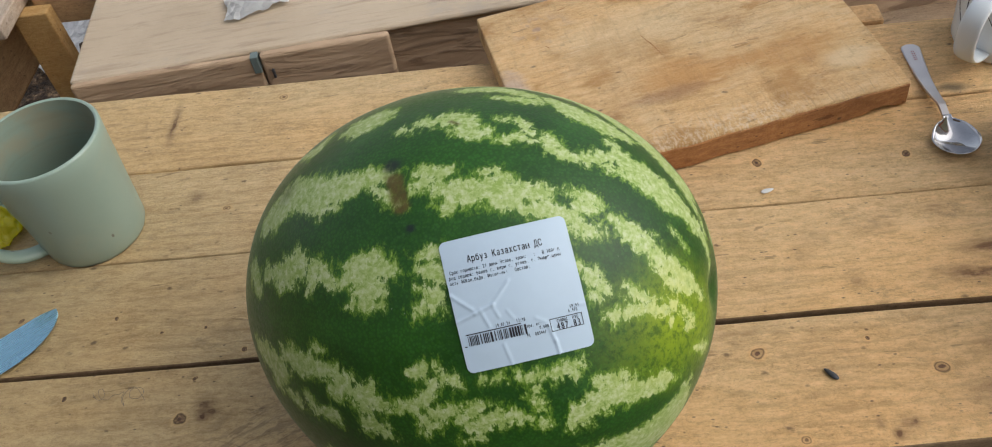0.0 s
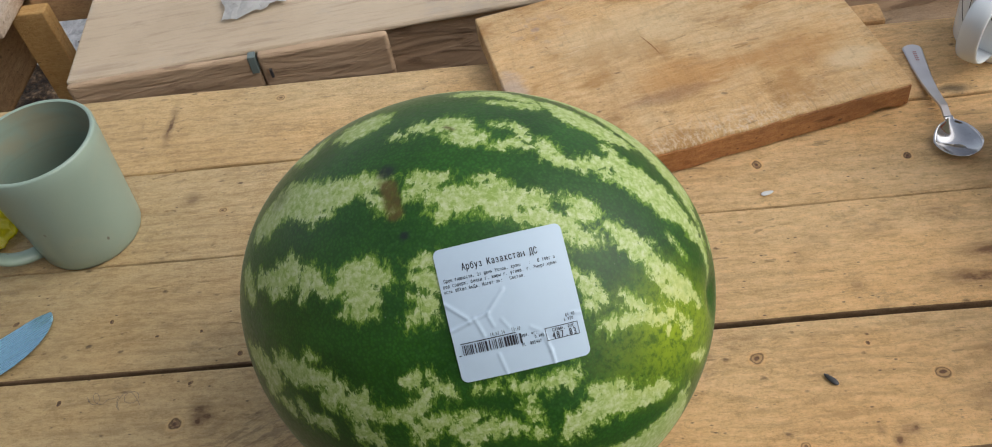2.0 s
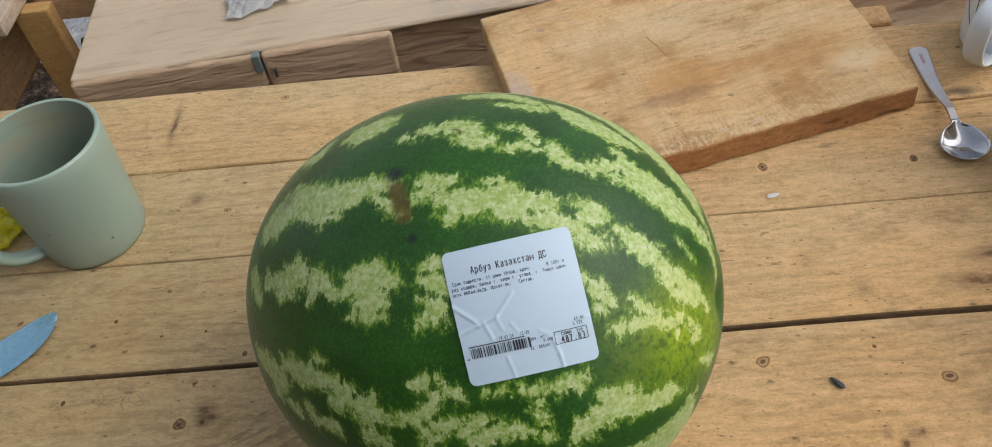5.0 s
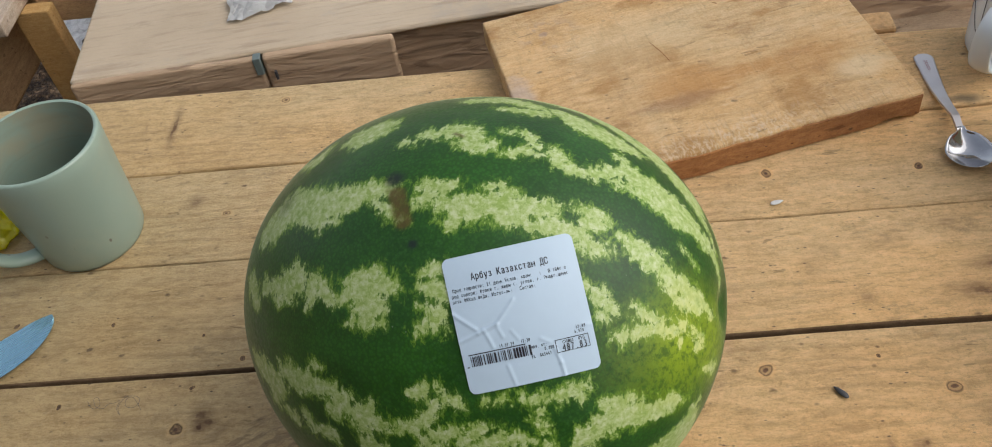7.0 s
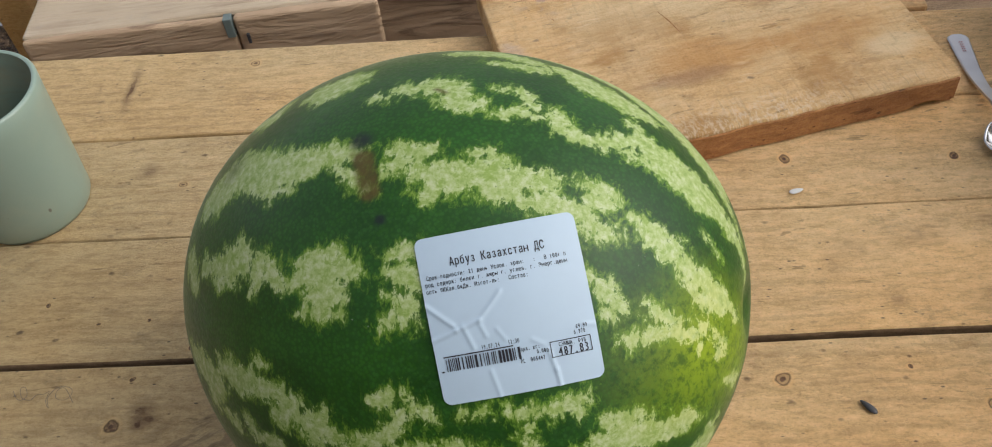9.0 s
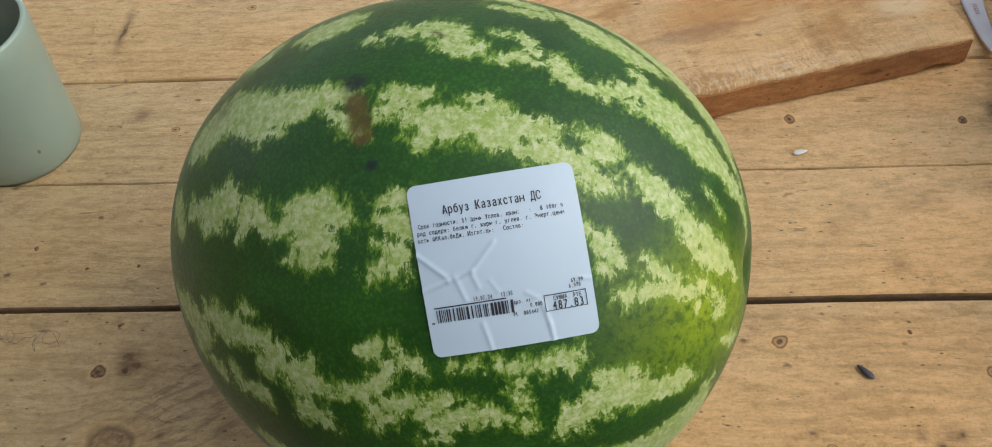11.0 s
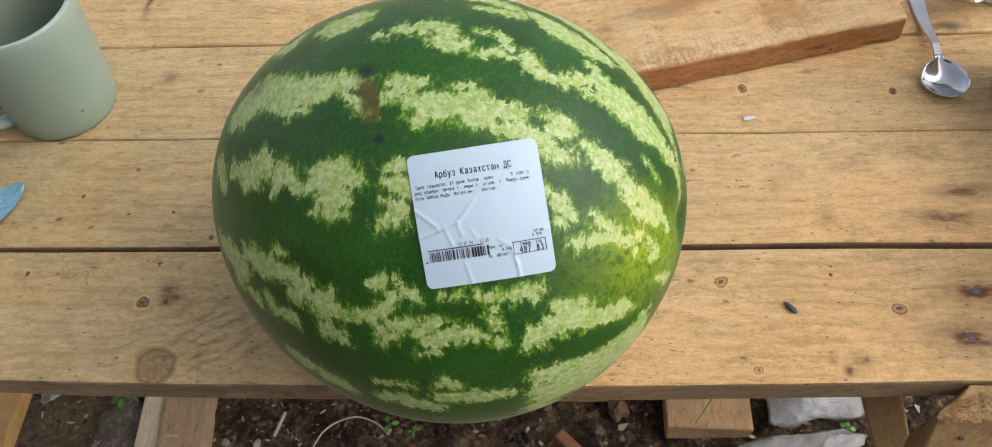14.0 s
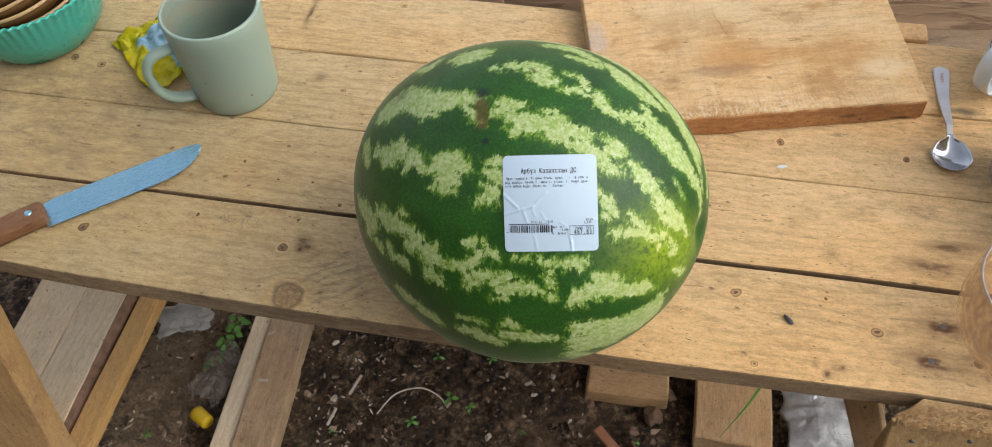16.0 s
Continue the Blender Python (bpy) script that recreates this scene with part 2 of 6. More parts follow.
TABLE_STAINS = ((0.365, 0.175, 0.020, 0.010, 0.35), (0.342, 0.130, 0.012, 0.010, 0.40), (0.311, 0.156, 0.010, 0.012, 0.35), (0.338, 0.014, 0.005, 0.006, 0.9), (0.349, 0.020, 0.003, 0.004, 0.8),
                (0.324, 0.172, 0.012, 0.01, 0.35), (0.411, 0.187, 0.014, 0.01, 0.35), (0.385, 0.189, 0.01, 0.006, 0.25), (0.330, 0.166, 0.006, 0.004, 0.4), (-0.1045, 0.070, 0.009, 0.009, 1.0), (-0.105, 0.061, 0.005, 0.007, 1.0), (-0.099, 0.0645, 0.009, 0.005, 1.0), (0.4263, 0.0707, 0.032, 0.015, 1.0), (0.416, 0.037, 0.034, 0.015, 1.0), (0.436, 0.149, 0.028, 0.009, 0.9), (0.4425, 0.046, 0.012, 0.006, 0.5), (0.455, 0.030, 0.006, 0.006, 0.7),
                (0.425, 0.128, 0.036, 0.012, 1.0), (-0.197, 0.368, 0.0045, 0.036, 0.95), (-0.222, 0.368, 0.002, 0.010, 0.40), (-0.155, 0.270, 0.012, 0.012, 0.6),
                (-0.073, 0.0198, 0.003, 0.003, 1.0), (-0.310, 0.165, 0.012, 0.010, 0.5), (0.345, 0.020, 0.010, 0.010, 0.5), (0.329, 0.022, 0.004, 0.008, 0.5))
PINE = ((0.68, 0.50, 0.275), (0.565, 0.395, 0.198), (0.255, 0.155, 0.070))
SEAMS = ((-0.01, 0.103), (0.103, 0.205), (0.205, 0.307), (0.307, 0.42))


def wear_and_shade(s, col, soft):
    """The planks are greyer and darker at the left front, warmer and brighter at the right, the fall of light put into
    their tint; torn fibres beside the large knot; a damp mark.
    """
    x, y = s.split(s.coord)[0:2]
    # Uneven light as a tint: darkest at the left front, brightest at the right.
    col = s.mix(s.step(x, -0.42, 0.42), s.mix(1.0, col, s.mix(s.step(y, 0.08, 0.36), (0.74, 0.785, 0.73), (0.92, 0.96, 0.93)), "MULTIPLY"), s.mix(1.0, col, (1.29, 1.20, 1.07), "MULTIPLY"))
    turned = s.vec("ADD", s.scaled(soft, (40, 40, 0)), s.scaled(s.nt_triplet(s.vec("DOT_PRODUCT", soft, (-0.5, 0.86, 0))), (-70, 190, 0)))
    torn = s.step(s.noise(turned, 1.0, 5.0, 0.7), 0.48, 0.60)
    d = s.vec("LENGTH", s.scaled(s.vec("SUBTRACT", soft, (-0.066, 0.036, 0)), (1 / 0.055, 1 / 0.042, 0)))
    col = s.mix(s.math("MULTIPLY", torn, s.step(d, 0.35, 1.1, 0.52, 0.0)), col, (0.17, 0.11, 0.06))
    d = s.vec("LENGTH", s.scaled(s.vec("SUBTRACT", soft, (0.466, 0.315, 0)), (1 / 0.019, 1 / 0.0070, 0)))
    col = s.mix(s.step(d, 0.2, 1.1, 0.80, 0.0), col, (0.075, 0.060, 0.036))
    d = s.vec("LENGTH", s.scaled(s.vec("SUBTRACT", soft, (-0.46, 0.170, 0)), (1 / 0.24, 1 / 0.14, 0)))
    return s.mix(s.math("MULTIPLY", s.step(d, 0.2, 1.2, 0.75, 0.0), s.step(s.noise(s.scaled(s.coord, (0.7, 1.4, 1.0)), 34, 8.0, 0.82), 0.42, 0.66)), col, (0.19, 0.130, 0.075))


def chopped(s, col, soft):
    """Orange and pale blotches, scraped cross marks and a bleached, feathered front edge."""
    x, y = s.split(s.coord)[0:2]
    blotch = s.noise(s.scaled(s.coord, (1.0, 1.6, 1.0)), 15, 5.0, 0.62)
    col = s.mix(s.step(blotch, 0.51, 0.64, 0.0, 0.75), col, (0.43, 0.225, 0.068))
    col = s.mix(s.step(blotch, 0.48, 0.32, 0.0, 0.40), col, (0.70, 0.54, 0.31))
    for cx, cy, a, b, k, tint in ((0.150, 0.075, 0.075, 0.030, 0.60, (0.50, 0.235, 0.058)), (0.235, 0.070, 0.060, 0.034, 0.55, (0.50, 0.25, 0.070)), (0.110, 0.150, 0.10, 0.05, 0.45, (0.74, 0.57, 0.33)),
                                  (0.272, 0.045, 0.030, 0.016, 0.65, (0.76, 0.60, 0.36)), (0.010, 0.115, 0.016, 0.030, 0.60, (0.50, 0.42, 0.37)), (0.125, 0.058, 0.050, 0.012, 0.50, (0.30, 0.165, 0.085))):
        d = s.vec("LENGTH", s.scaled(s.vec("SUBTRACT", soft, (cx, cy, 0)), (1 / a, 1 / b, 0)))
        d = s.math("ADD", d, s.math("MULTIPLY", s.math("SUBTRACT", s.noise(s.scaled(s.coord, (0.7, 1.6, 1.0)), 45, 6.0, 0.7), 0.5), 1.3))
        col = s.mix(s.step(d, 0.25, 1.05, k, 0.0), col, tint)
    scrape = s.math("MULTIPLY", s.step(s.noise(s.scaled(soft, (34, 300, 1)), 1.0, 5.0, 0.75), 0.54, 0.66), s.step(s.noise(s.coord, 20, 3.0), 0.45, 0.62))
    col = s.mix(s.math("MULTIPLY", scrape, 0.45), col, (0.78, 0.62, 0.40))
    cross = s.step(s.noise(s.scaled(soft, (420, 22, 1)), 1.0, 4.0, 0.7), 0.52, 0.66)
    grime = s.step(s.noise(s.scaled(s.coord, (1.0, 2.2, 1.0)), 26, 7.0, 0.75), 0.53, 0.68, 0.0, 0.40)
    col = s.mix(grime, col, (0.30, 0.165, 0.070))
    low_y = s.math("ADD", y, s.math("MULTIPLY", s.math("SUBTRACT", s.noise(s.coord, 40, 3.0), 0.5), 0.04))
    rub = s.step(low_y, 0.004, 0.034, 1.0, 0.0)
    col = s.mix(s.math("MULTIPLY", cross, s.math("ADD", s.math("MULTIPLY", rub, 0.16), 0.14)), col, (0.20, 0.120, 0.060))
    feather = s.step(s.noise(s.scaled(soft, (380, 160, 1)), 1.0, 4.0, 0.75), 0.46, 0.60)
    col = s.mix(s.math("MULTIPLY", feather, s.math("MULTIPLY", rub, s.step(x, 0.17, 0.24, 0.62, 0.10))), col, (0.74, 0.60, 0.42))
    d = s.vec("LENGTH", s.scaled(s.vec("SUBTRACT", soft, (0.055, 0.185, 0.02)), (1 / 0.035, 1 / 0.03, 0)))
    return s.mix(s.math("MULTIPLY", s.step(d, 0.2, 1.0, 0.5, 0.0), s.step(s.noise(s.coord, 60, 4.0), 0.5, 0.6)), col, (0.36, 0.27, 0.24))


M_PLANKS = [wood("planed_pine", *PINE, [k for k in TABLE_KNOTS if lo < k[1] < hi], [k for k in TABLE_STAINS if lo < k[1] < hi], dirt=0.29, extra=wear_and_shade) for lo, hi in SEAMS]
M_BOARD = wood("cutting_board_wood", (0.76, 0.545, 0.282), (0.66, 0.435, 0.198), (0.40, 0.215, 0.080), rough=0.6, dirt=0.34, grain=0.6, dirt_colour=(0.27, 0.150, 0.055), extra=chopped)
M_BARK_EDGE = wood("red_sawn_edge", (0.54, 0.270, 0.096), (0.40, 0.172, 0.058), (0.17, 0.062, 0.022), dirt=0.55, dirt_colour=(0.12, 0.045, 0.02))
M_POST = wood("sawn_post_wood", (0.66, 0.45, 0.215), (0.56, 0.36, 0.155), (0.36, 0.205, 0.085), ((0.09, 0.004, 0.004, 0.9, 0.6),), dirt=0.28)
M_PINEPOST = wood("pale_pine_post", (0.80, 0.63, 0.38), (0.70, 0.52, 0.28), (0.48, 0.32, 0.15), dirt=0.15)
M_ENDGRAIN = plain("frayed_end_grain", (0.60, 0.37, 0.165), 0.9, vary=0.36, scale=170, bump=1.0, bscale=300)
M_FIBRE = plain("splintered_fibre", (0.66, 0.45, 0.22), 0.85, vary=0.4, scale=160)
M_GREYWOOD = wood("weathered_board", (0.62, 0.50, 0.37), (0.53, 0.41, 0.29), (0.28, 0.20, 0.135), rough=0.75, dirt=0.35)
M_TANWOOD = wood("brown_sawn_board", (0.60, 0.41, 0.22), (0.50, 0.325, 0.165), (0.27, 0.16, 0.075), rough=0.7, dirt=0.35)
M_SEAM = wood("dark_seam_edge", (0.29, 0.19, 0.105), (0.21, 0.132, 0.070), (0.10, 0.06, 0.03), rough=0.8, dirt=0.5)
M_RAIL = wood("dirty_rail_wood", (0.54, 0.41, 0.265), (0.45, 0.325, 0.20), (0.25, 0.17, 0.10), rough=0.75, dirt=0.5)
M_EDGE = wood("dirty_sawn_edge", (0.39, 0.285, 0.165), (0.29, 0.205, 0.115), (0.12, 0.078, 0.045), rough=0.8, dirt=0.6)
M_PALEBOARD = wood("sun_bleached_board", (0.76, 0.635, 0.44), (0.67, 0.545, 0.365), (0.46, 0.35, 0.225), rough=0.75, dirt=0.25, dirt_colour=(0.24, 0.17, 0.12))
M_YELLOWWOOD = wood("fresh_yellow_board", (0.64, 0.415, 0.165), (0.55, 0.33, 0.115), (0.40, 0.21, 0.065), rough=0.6, dirt=0.15)
M_DARKPLANK = wood("dark_old_plank", (0.26, 0.185, 0.12), (0.18, 0.12, 0.078), (0.08, 0.05, 0.032), rough=0.8, dirt=0.5)
M_OLDPLANK = wood("weathered_stack_plank", (0.46, 0.34, 0.22), (0.36, 0.26, 0.165), (0.15, 0.10, 0.06), rough=0.8, dirt=0.45)
M_BARK = plain("bark", (0.25, 0.145, 0.09), 0.9, vary=0.4, scale=60, bump=1.0, bscale=150)

s = Shade("brown_cardboard", 0.8)
crease = s.noise(s.scaled(s.coord, (2.2, 14, 14)), 5.0, 5.0, 0.6, 0.5)
flute = s.wave(s.coord, 55, 1.2, 1.0, 1.0, "Y")
col = s.ramp(s.noise(s.coord, 5, 5.0, 0.6), (0.3, (0.44, 0.345, 0.235)), (0.7, (0.58, 0.475, 0.345)))
col = s.mix(s.step(crease, 0.52, 0.68, 0.0, 0.40), col, (0.27, 0.185, 0.125))
s.set("Base Color", col)
col = s.mix(s.step(s.noise(s.scaled(s.coord, (6, 60, 60)), 2.2, 6.0, 0.75), 0.50, 0.66, 0.0, 0.35), col, (0.33, 0.25, 0.17))
col = s.mix(s.step(s.noise(s.coord, 13, 6.0, 0.7), 0.54, 0.70, 0.0, 0.40), col, (0.36, 0.33, 0.29))
s.set("Base Color", col)
s.bump(crease, 1.0, 0.003).bump(flute, 0.25, 0.0010)
M_CARD = s.mat
# Cardboard of the carton's sides: darker and warmer than its top.
s = Shade("darker_cardboard_side", 0.8)
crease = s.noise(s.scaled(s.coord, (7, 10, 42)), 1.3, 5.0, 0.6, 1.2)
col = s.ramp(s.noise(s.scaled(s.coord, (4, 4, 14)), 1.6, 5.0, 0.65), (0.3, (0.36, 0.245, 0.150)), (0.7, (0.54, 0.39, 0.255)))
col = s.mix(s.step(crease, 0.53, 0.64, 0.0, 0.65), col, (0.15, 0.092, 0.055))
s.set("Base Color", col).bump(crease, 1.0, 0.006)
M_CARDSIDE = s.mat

# melon rind: dark and pale fields from the stripe attribute, its edges frayed across the stripes by noise of three sizes
s = Shade("watermelon_rind", 0.40)
field = s.attr("stripe")
across_ = s.scaled(s.coord, (1.35, 0.75, 0.75))
broad = s.noise(s.coord, 75, 3.0, 0.6)
ragged = s.noise(across_, 210, 6.0, 0.72, 0.4)
chips = s.noise(across_, 640, 4.0, 0.75)
v = s.math("ADD", s.math("ADD", field, 0.25), s.math("MULTIPLY", s.math("SUBTRACT", broad, 0.5), 4.0))
v = s.math("ADD", v, s.math("MULTIPLY", s.math("SUBTRACT", ragged, 0.5), 10.0))
v = s.math("ADD", v, s.math("MULTIPLY", s.math("SUBTRACT", chips, 0.5), 3.5))
pale_fac = s.step(v, -0.10, 0.75)
rim_fac = s.step(v, -1.5, 0.1)
mottle = s.noise(s.coord, 420, 4.0, 0.65)
cells = s.voronoi(s.coord, 640.0, "F1")
green = s.ramp(s.noise(s.coord, 22, 5.0, 0.6), (0.3, (0.007, 0.044, 0.003)), (0.7, (0.025, 0.105, 0.008)))
green = s.mix(s.step(mottle, 0.42, 0.68, 0.0, 0.40), green, (0.036, 0.135, 0.024))
green = s.mix(s.step(s.noise(s.scaled(s.coord, (0.5, 1.5, 1.5)), 34, 6.0, 0.7), 0.46, 0.70, 0.0, 0.55), green, (0.030, 0.128, 0.015))
green = s.mix(s.step(cells, 0.25, 0.7, 0.0, 0.40), green, (0.006, 0.030, 0.006))
between = s.mix(mottle, (0.060, 0.170, 0.012), (0.20, 0.32, 0.030))
pale = s.ramp(s.noise(s.coord, 330, 5.0, 0.70), (0.34, (0.235, 0.34, 0.080)), (0.48, (0.355, 0.455, 0.155)), (0.62, (0.490, 0.555, 0.300)))
vein = s.noise(s.coord, 190, 6.0, 0.74, 0.6)
pale = s.mix(s.step(vein, 0.52, 0.61, 0.0, 0.75), pale, (0.22, 0.335, 0.055))
col = s.mix(s.math("MULTIPLY", rim_fac, s.step(s.noise(s.coord, 46, 3.0), 0.36, 0.60, 0.35, 1.0)), green, between)
col = s.mix(pale_fac, col, pale)
sun_end = s.attr("yellow")
col = s.mix(s.math("MULTIPLY", sun_end, s.step(s.noise(s.coord, 230, 6.0, 0.75), 0.36, 0.56, 0.25, 0.95)), col, s.mix(pale_fac, (0.26, 0.36, 0.016), (0.56, 0.59, 0.20)))
scab = s.attr("scab")
col = s.mix(s.math("MULTIPLY", scab, s.step(s.noise(s.coord, 160, 4.0), 0.3, 0.6, 0.60, 0.95)), col, (0.085, 0.060, 0.014))
bruise = s.attr("bruise")
col = s.mix(s.math("MULTIPLY", bruise, 0.9), col, (0.010, 0.018, 0.016))
dust = s.step(s.voronoi(s.coord, 210.0), 0.04, 0.08, 0.8, 0.0)
col = s.mix(s.math("MULTIPLY", dust, s.step(s.noise(s.coord, 35, 3.0), 0.56, 0.66)), col, (0.42, 0.42, 0.38))
s.set("Base Color", col)
s.set("Roughness", s.step(mottle, 0.3, 0.7, 0.34, 0.50))
s.set("Specular IOR Level", 0.34).set("Sheen Weight", 0.17).set("Sheen Roughness", 0.40).set("Sheen Tint", (0.95, 1.0, 0.55))
s.bump(s.noise(s.coord, 60, 3.0), 0.10, 0.002).bump(cells, 0.07, 0.0006)
M_RIND = s.mat

M_LABEL = plain("label_paper", (0.47, 0.595, 0.70), 0.42, vary=0.035, scale=60)
M_INK = plain("thermal_print", (0.022, 0.022, 0.03), 0.5, vary=0.1)
s = Shade("soil", 0.95)
n1 = s.noise(s.coord, 16, 7.0, 0.68)
n2 = s.noise(s.coord, 110, 6.0, 0.7)
n3 = s.noise(s.coord, 3.1, 4.0, 0.6)
col = s.ramp(s.math("ADD", s.math("MULTIPLY", n1, 0.6), s.math("MULTIPLY", n2, 0.4)), (0.43, (0.012, 0.0075, 0.004)), (0.52, (0.150, 0.094, 0.052)), (0.61, (0.46, 0.315, 0.185)))
col = s.mix(s.step(n3, 0.46, 0.62, 0.0, 0.40), col, s.ramp(n2, (0.3, (0.100, 0.058, 0.030)), (0.7, (0.19, 0.118, 0.066))))
gx, gy = s.split(s.vec("ADD", s.coord, s.scaled(s.vec("SUBTRACT", s.noise(s.coord, 9, 5.0, 0.65, colour=True), (0.5, 0.5, 0.5)), (0.12, 0.12, 0.0))))[0:2]
dry = s.math("MULTIPLY", s.step(gx, -0.425, -0.455), s.step(gx, -0.62, -0.56))
dry = s.math("MULTIPLY", dry, s.math("MULTIPLY", s.step(gy, -0.40, -0.22), s.step(gy, 0.80, 0.50)))
trodden = s.step(s.math("ADD", s.math("POWER", s.math("DIVIDE", s.math("SUBTRACT", gx, 0.12), 0.10), 2.0), s.math("POWER", s.math("DIVIDE", s.math("SUBTRACT", gy, 0.185), 0.055), 2.0)), 1.1, 0.6)
crack = s.math("MULTIPLY", s.step(s.math("ABSOLUTE", s.math("ADD", s.math("SUBTRACT", gy, 0.205), s.math("MULTIPLY", s.math("SUBTRACT", gx, 0.12), 0.55))), 0.0010, 0.0026, 1.0, 0.0), trodden)
lump = s.voronoi(s.vec("ADD", s.coord, s.scaled(s.noise(s.coord, 60, 4.0, colour=True), (0.03, 0.03, 0.03))), 95.0)
col = s.mix(s.math("MULTIPLY", dry, 0.75), col, s.ramp(n2, (0.3, (0.20, 0.138, 0.080)), (0.7, (0.42, 0.305, 0.195))))
col = s.mix(s.math("MULTIPLY", trodden, 0.8), col, s.ramp(n2, (0.3, (0.095, 0.056, 0.030)), (0.7, (0.19, 0.120, 0.068))))
col = s.mix(s.math("MULTIPLY", s.step(lump, 0.40, 0.80, 0.0, 0.70), s.math("SUBTRACT", 1.0, s.math("MAXIMUM", dry, trodden))), col, (0.010, 0.0065, 0.005))
col = s.mix(crack, col, (0.008, 0.005, 0.003))
s.set("Base Color", col).bump(lump, 1.0, 0.010).bump(n1, 1.0, 0.020).bump(n2, 1.0, 0.007)
M_SOIL = s.mat
s = Shade("litter", 0.85)
s.set("Base Color", s.ramp(s.island(), (0.0, (0.04, 0.025, 0.017)), (0.32, (0.12, 0.08, 0.055)), (0.58, (0.28, 0.205, 0.145)), (0.82, (0.42, 0.335, 0.24)), (1.0, (0.60, 0.53, 0.44))))
M_LITTER = s.mat
M_STONE = plain("stone", (0.20, 0.125, 0.080), 0.85, vary=0.3, scale=40, bump=0.6, bscale=90)
s = Shade("sage_glaze", 0.34)
body = s.mix(s.noise(s.coord, 22, 4.0), (0.248, 0.340, 0.278), (0.300, 0.384, 0.314))
body = s.mix(s.step(s.noise(s.coord, 14, 5.0, 0.65), 0.52, 0.72, 0.0, 0.35), body, (0.37, 0.40, 0.29))
flecks = s.step(s.voronoi(s.scaled(s.coord, (1.0, 1.0, 0.6)), 62.0), 0.04, 0.085, 1.0, 0.0)
body = s.mix(s.math("MULTIPLY", flecks, s.step(s.noise(s.coord, 30, 2.0), 0.53, 0.60)), body, (0.16, 0.16, 0.125))
rub = s.step(s.noise(s.scaled(s.coord, (60, 60, 26)), 1.0, 5.0, 0.75), 0.635, 0.70, 0.0, 0.8)
s.set("Base Color", s.mix(rub, body, (0.17, 0.18, 0.145)))
s.set("Coat Weight", 0.15)
M_SAGE = s.mat
s = Shade("sage_glaze_tea_stained_shaded", 0.40)
ix, iy, iz = s.split(s.coord)[0:3]
tide = s.noise(s.scaled(s.coord, (26, 26, 40)), 1.0, 5.0, 0.65)
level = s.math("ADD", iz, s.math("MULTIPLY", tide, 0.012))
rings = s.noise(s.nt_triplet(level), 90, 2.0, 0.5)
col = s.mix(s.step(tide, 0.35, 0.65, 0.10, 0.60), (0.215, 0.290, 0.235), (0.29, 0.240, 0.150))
# Shade of the mug's depth put into the glaze: darker green towards the bottom.
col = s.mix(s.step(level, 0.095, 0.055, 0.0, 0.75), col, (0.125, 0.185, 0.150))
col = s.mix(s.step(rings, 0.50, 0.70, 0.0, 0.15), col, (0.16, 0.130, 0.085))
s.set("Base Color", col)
M_SAGE_IN = s.mat
M_WHITE = plain("white_glaze", (0.70, 0.745, 0.765), 0.22, vary=0.03)
M_BLACKLINE = plain("dark_line", (0.05, 0.05, 0.055), 0.4, vary=0.1)
M_TURQ = plain("turquoise_plastic", (0.055, 0.395, 0.315), 0.28, vary=0.08, scale=14)
M_BROWNDISH = plain("brown_glass_dish", (0.17, 0.085, 0.030), 0.14, vary=0.2, scale=12)
M_DISHRIM = plain("worn_gold_rim", (0.50, 0.33, 0.16), 0.3, vary=0.2, scale=50)
s = Shade("brushed_steel_sky_tint", 0.30, 1.0)
# The reflected sky's blue is put into the steel's own colour.
s.set("Base Color", s.mix(s.noise(s.coord, 18, 4.0), (0.38, 0.69, 0.84), (0.56, 0.87, 0.97)))
s.set("Roughness", s.step(s.noise(s.scaled(s.coord, (40, 900, 40)), 1.0, 3.0), 0.3, 0.7, 0.24, 0.34))
M_BLADE = s.mat
M_STEEL = plain("polished_spoon_steel", (0.56, 0.55, 0.55), 0.10, 1.0, 0.10, 90)
M_SATIN = plain("satin_spoon_handle", (0.60, 0.565, 0.55), 0.40, 1.0, 0.06, 60)
M_RED = plain("red_stamp", (0.42, 0.06, 0.05), 0.5)
M_HANDLE = wood("knife_handle_wood", (0.245, 0.125, 0.060), (0.18, 0.085, 0.038), (0.10, 0.042, 0.018), rough=0.5, dirt=0.2)
M_PENCIL = plain("pencil_mark", (0.20, 0.165, 0.125), 0.7, vary=0.3, scale=200)
M_NAIL = plain("rusty_nail", (0.15, 0.125, 0.115), 0.7, 0.0, 0.3, 300)
M_LEAF = plain("seedling_leaf", (0.13, 0.32, 0.055), 0.5, vary=0.25, scale=80)
M_STRAW = plain("dry_stalk", (0.56, 0.49, 0.40), 0.7, vary=0.25, scale=80)
M_TWIG = plain("brown_twig", (0.20, 0.125, 0.085), 0.8, vary=0.25, scale=120, bump=0.5)
M_WHITEPAPER = plain("clean_white_paper", (0.86, 0.86, 0.85), 0.75, vary=0.06, scale=60)
M_YELLOW = plain("yellow_plastic", (0.62, 0.42, 0.02), 0.35, vary=0.1)
M_TERRACOTTA = plain("orange_wood_splinter", (0.36, 0.16, 0.08), 0.75, vary=0.25, scale=80, bump=0.4)
M_PAPER = plain("dirty_white_paper", (0.70, 0.70, 0.68), 0.75, vary=0.14, scale=40, bump=0.3, bscale=120)
M_TAPE = plain("grey_green_tape", (0.15, 0.19, 0.18), 0.4, vary=0.15)
s = Shade("cloudy_film", 0.25)
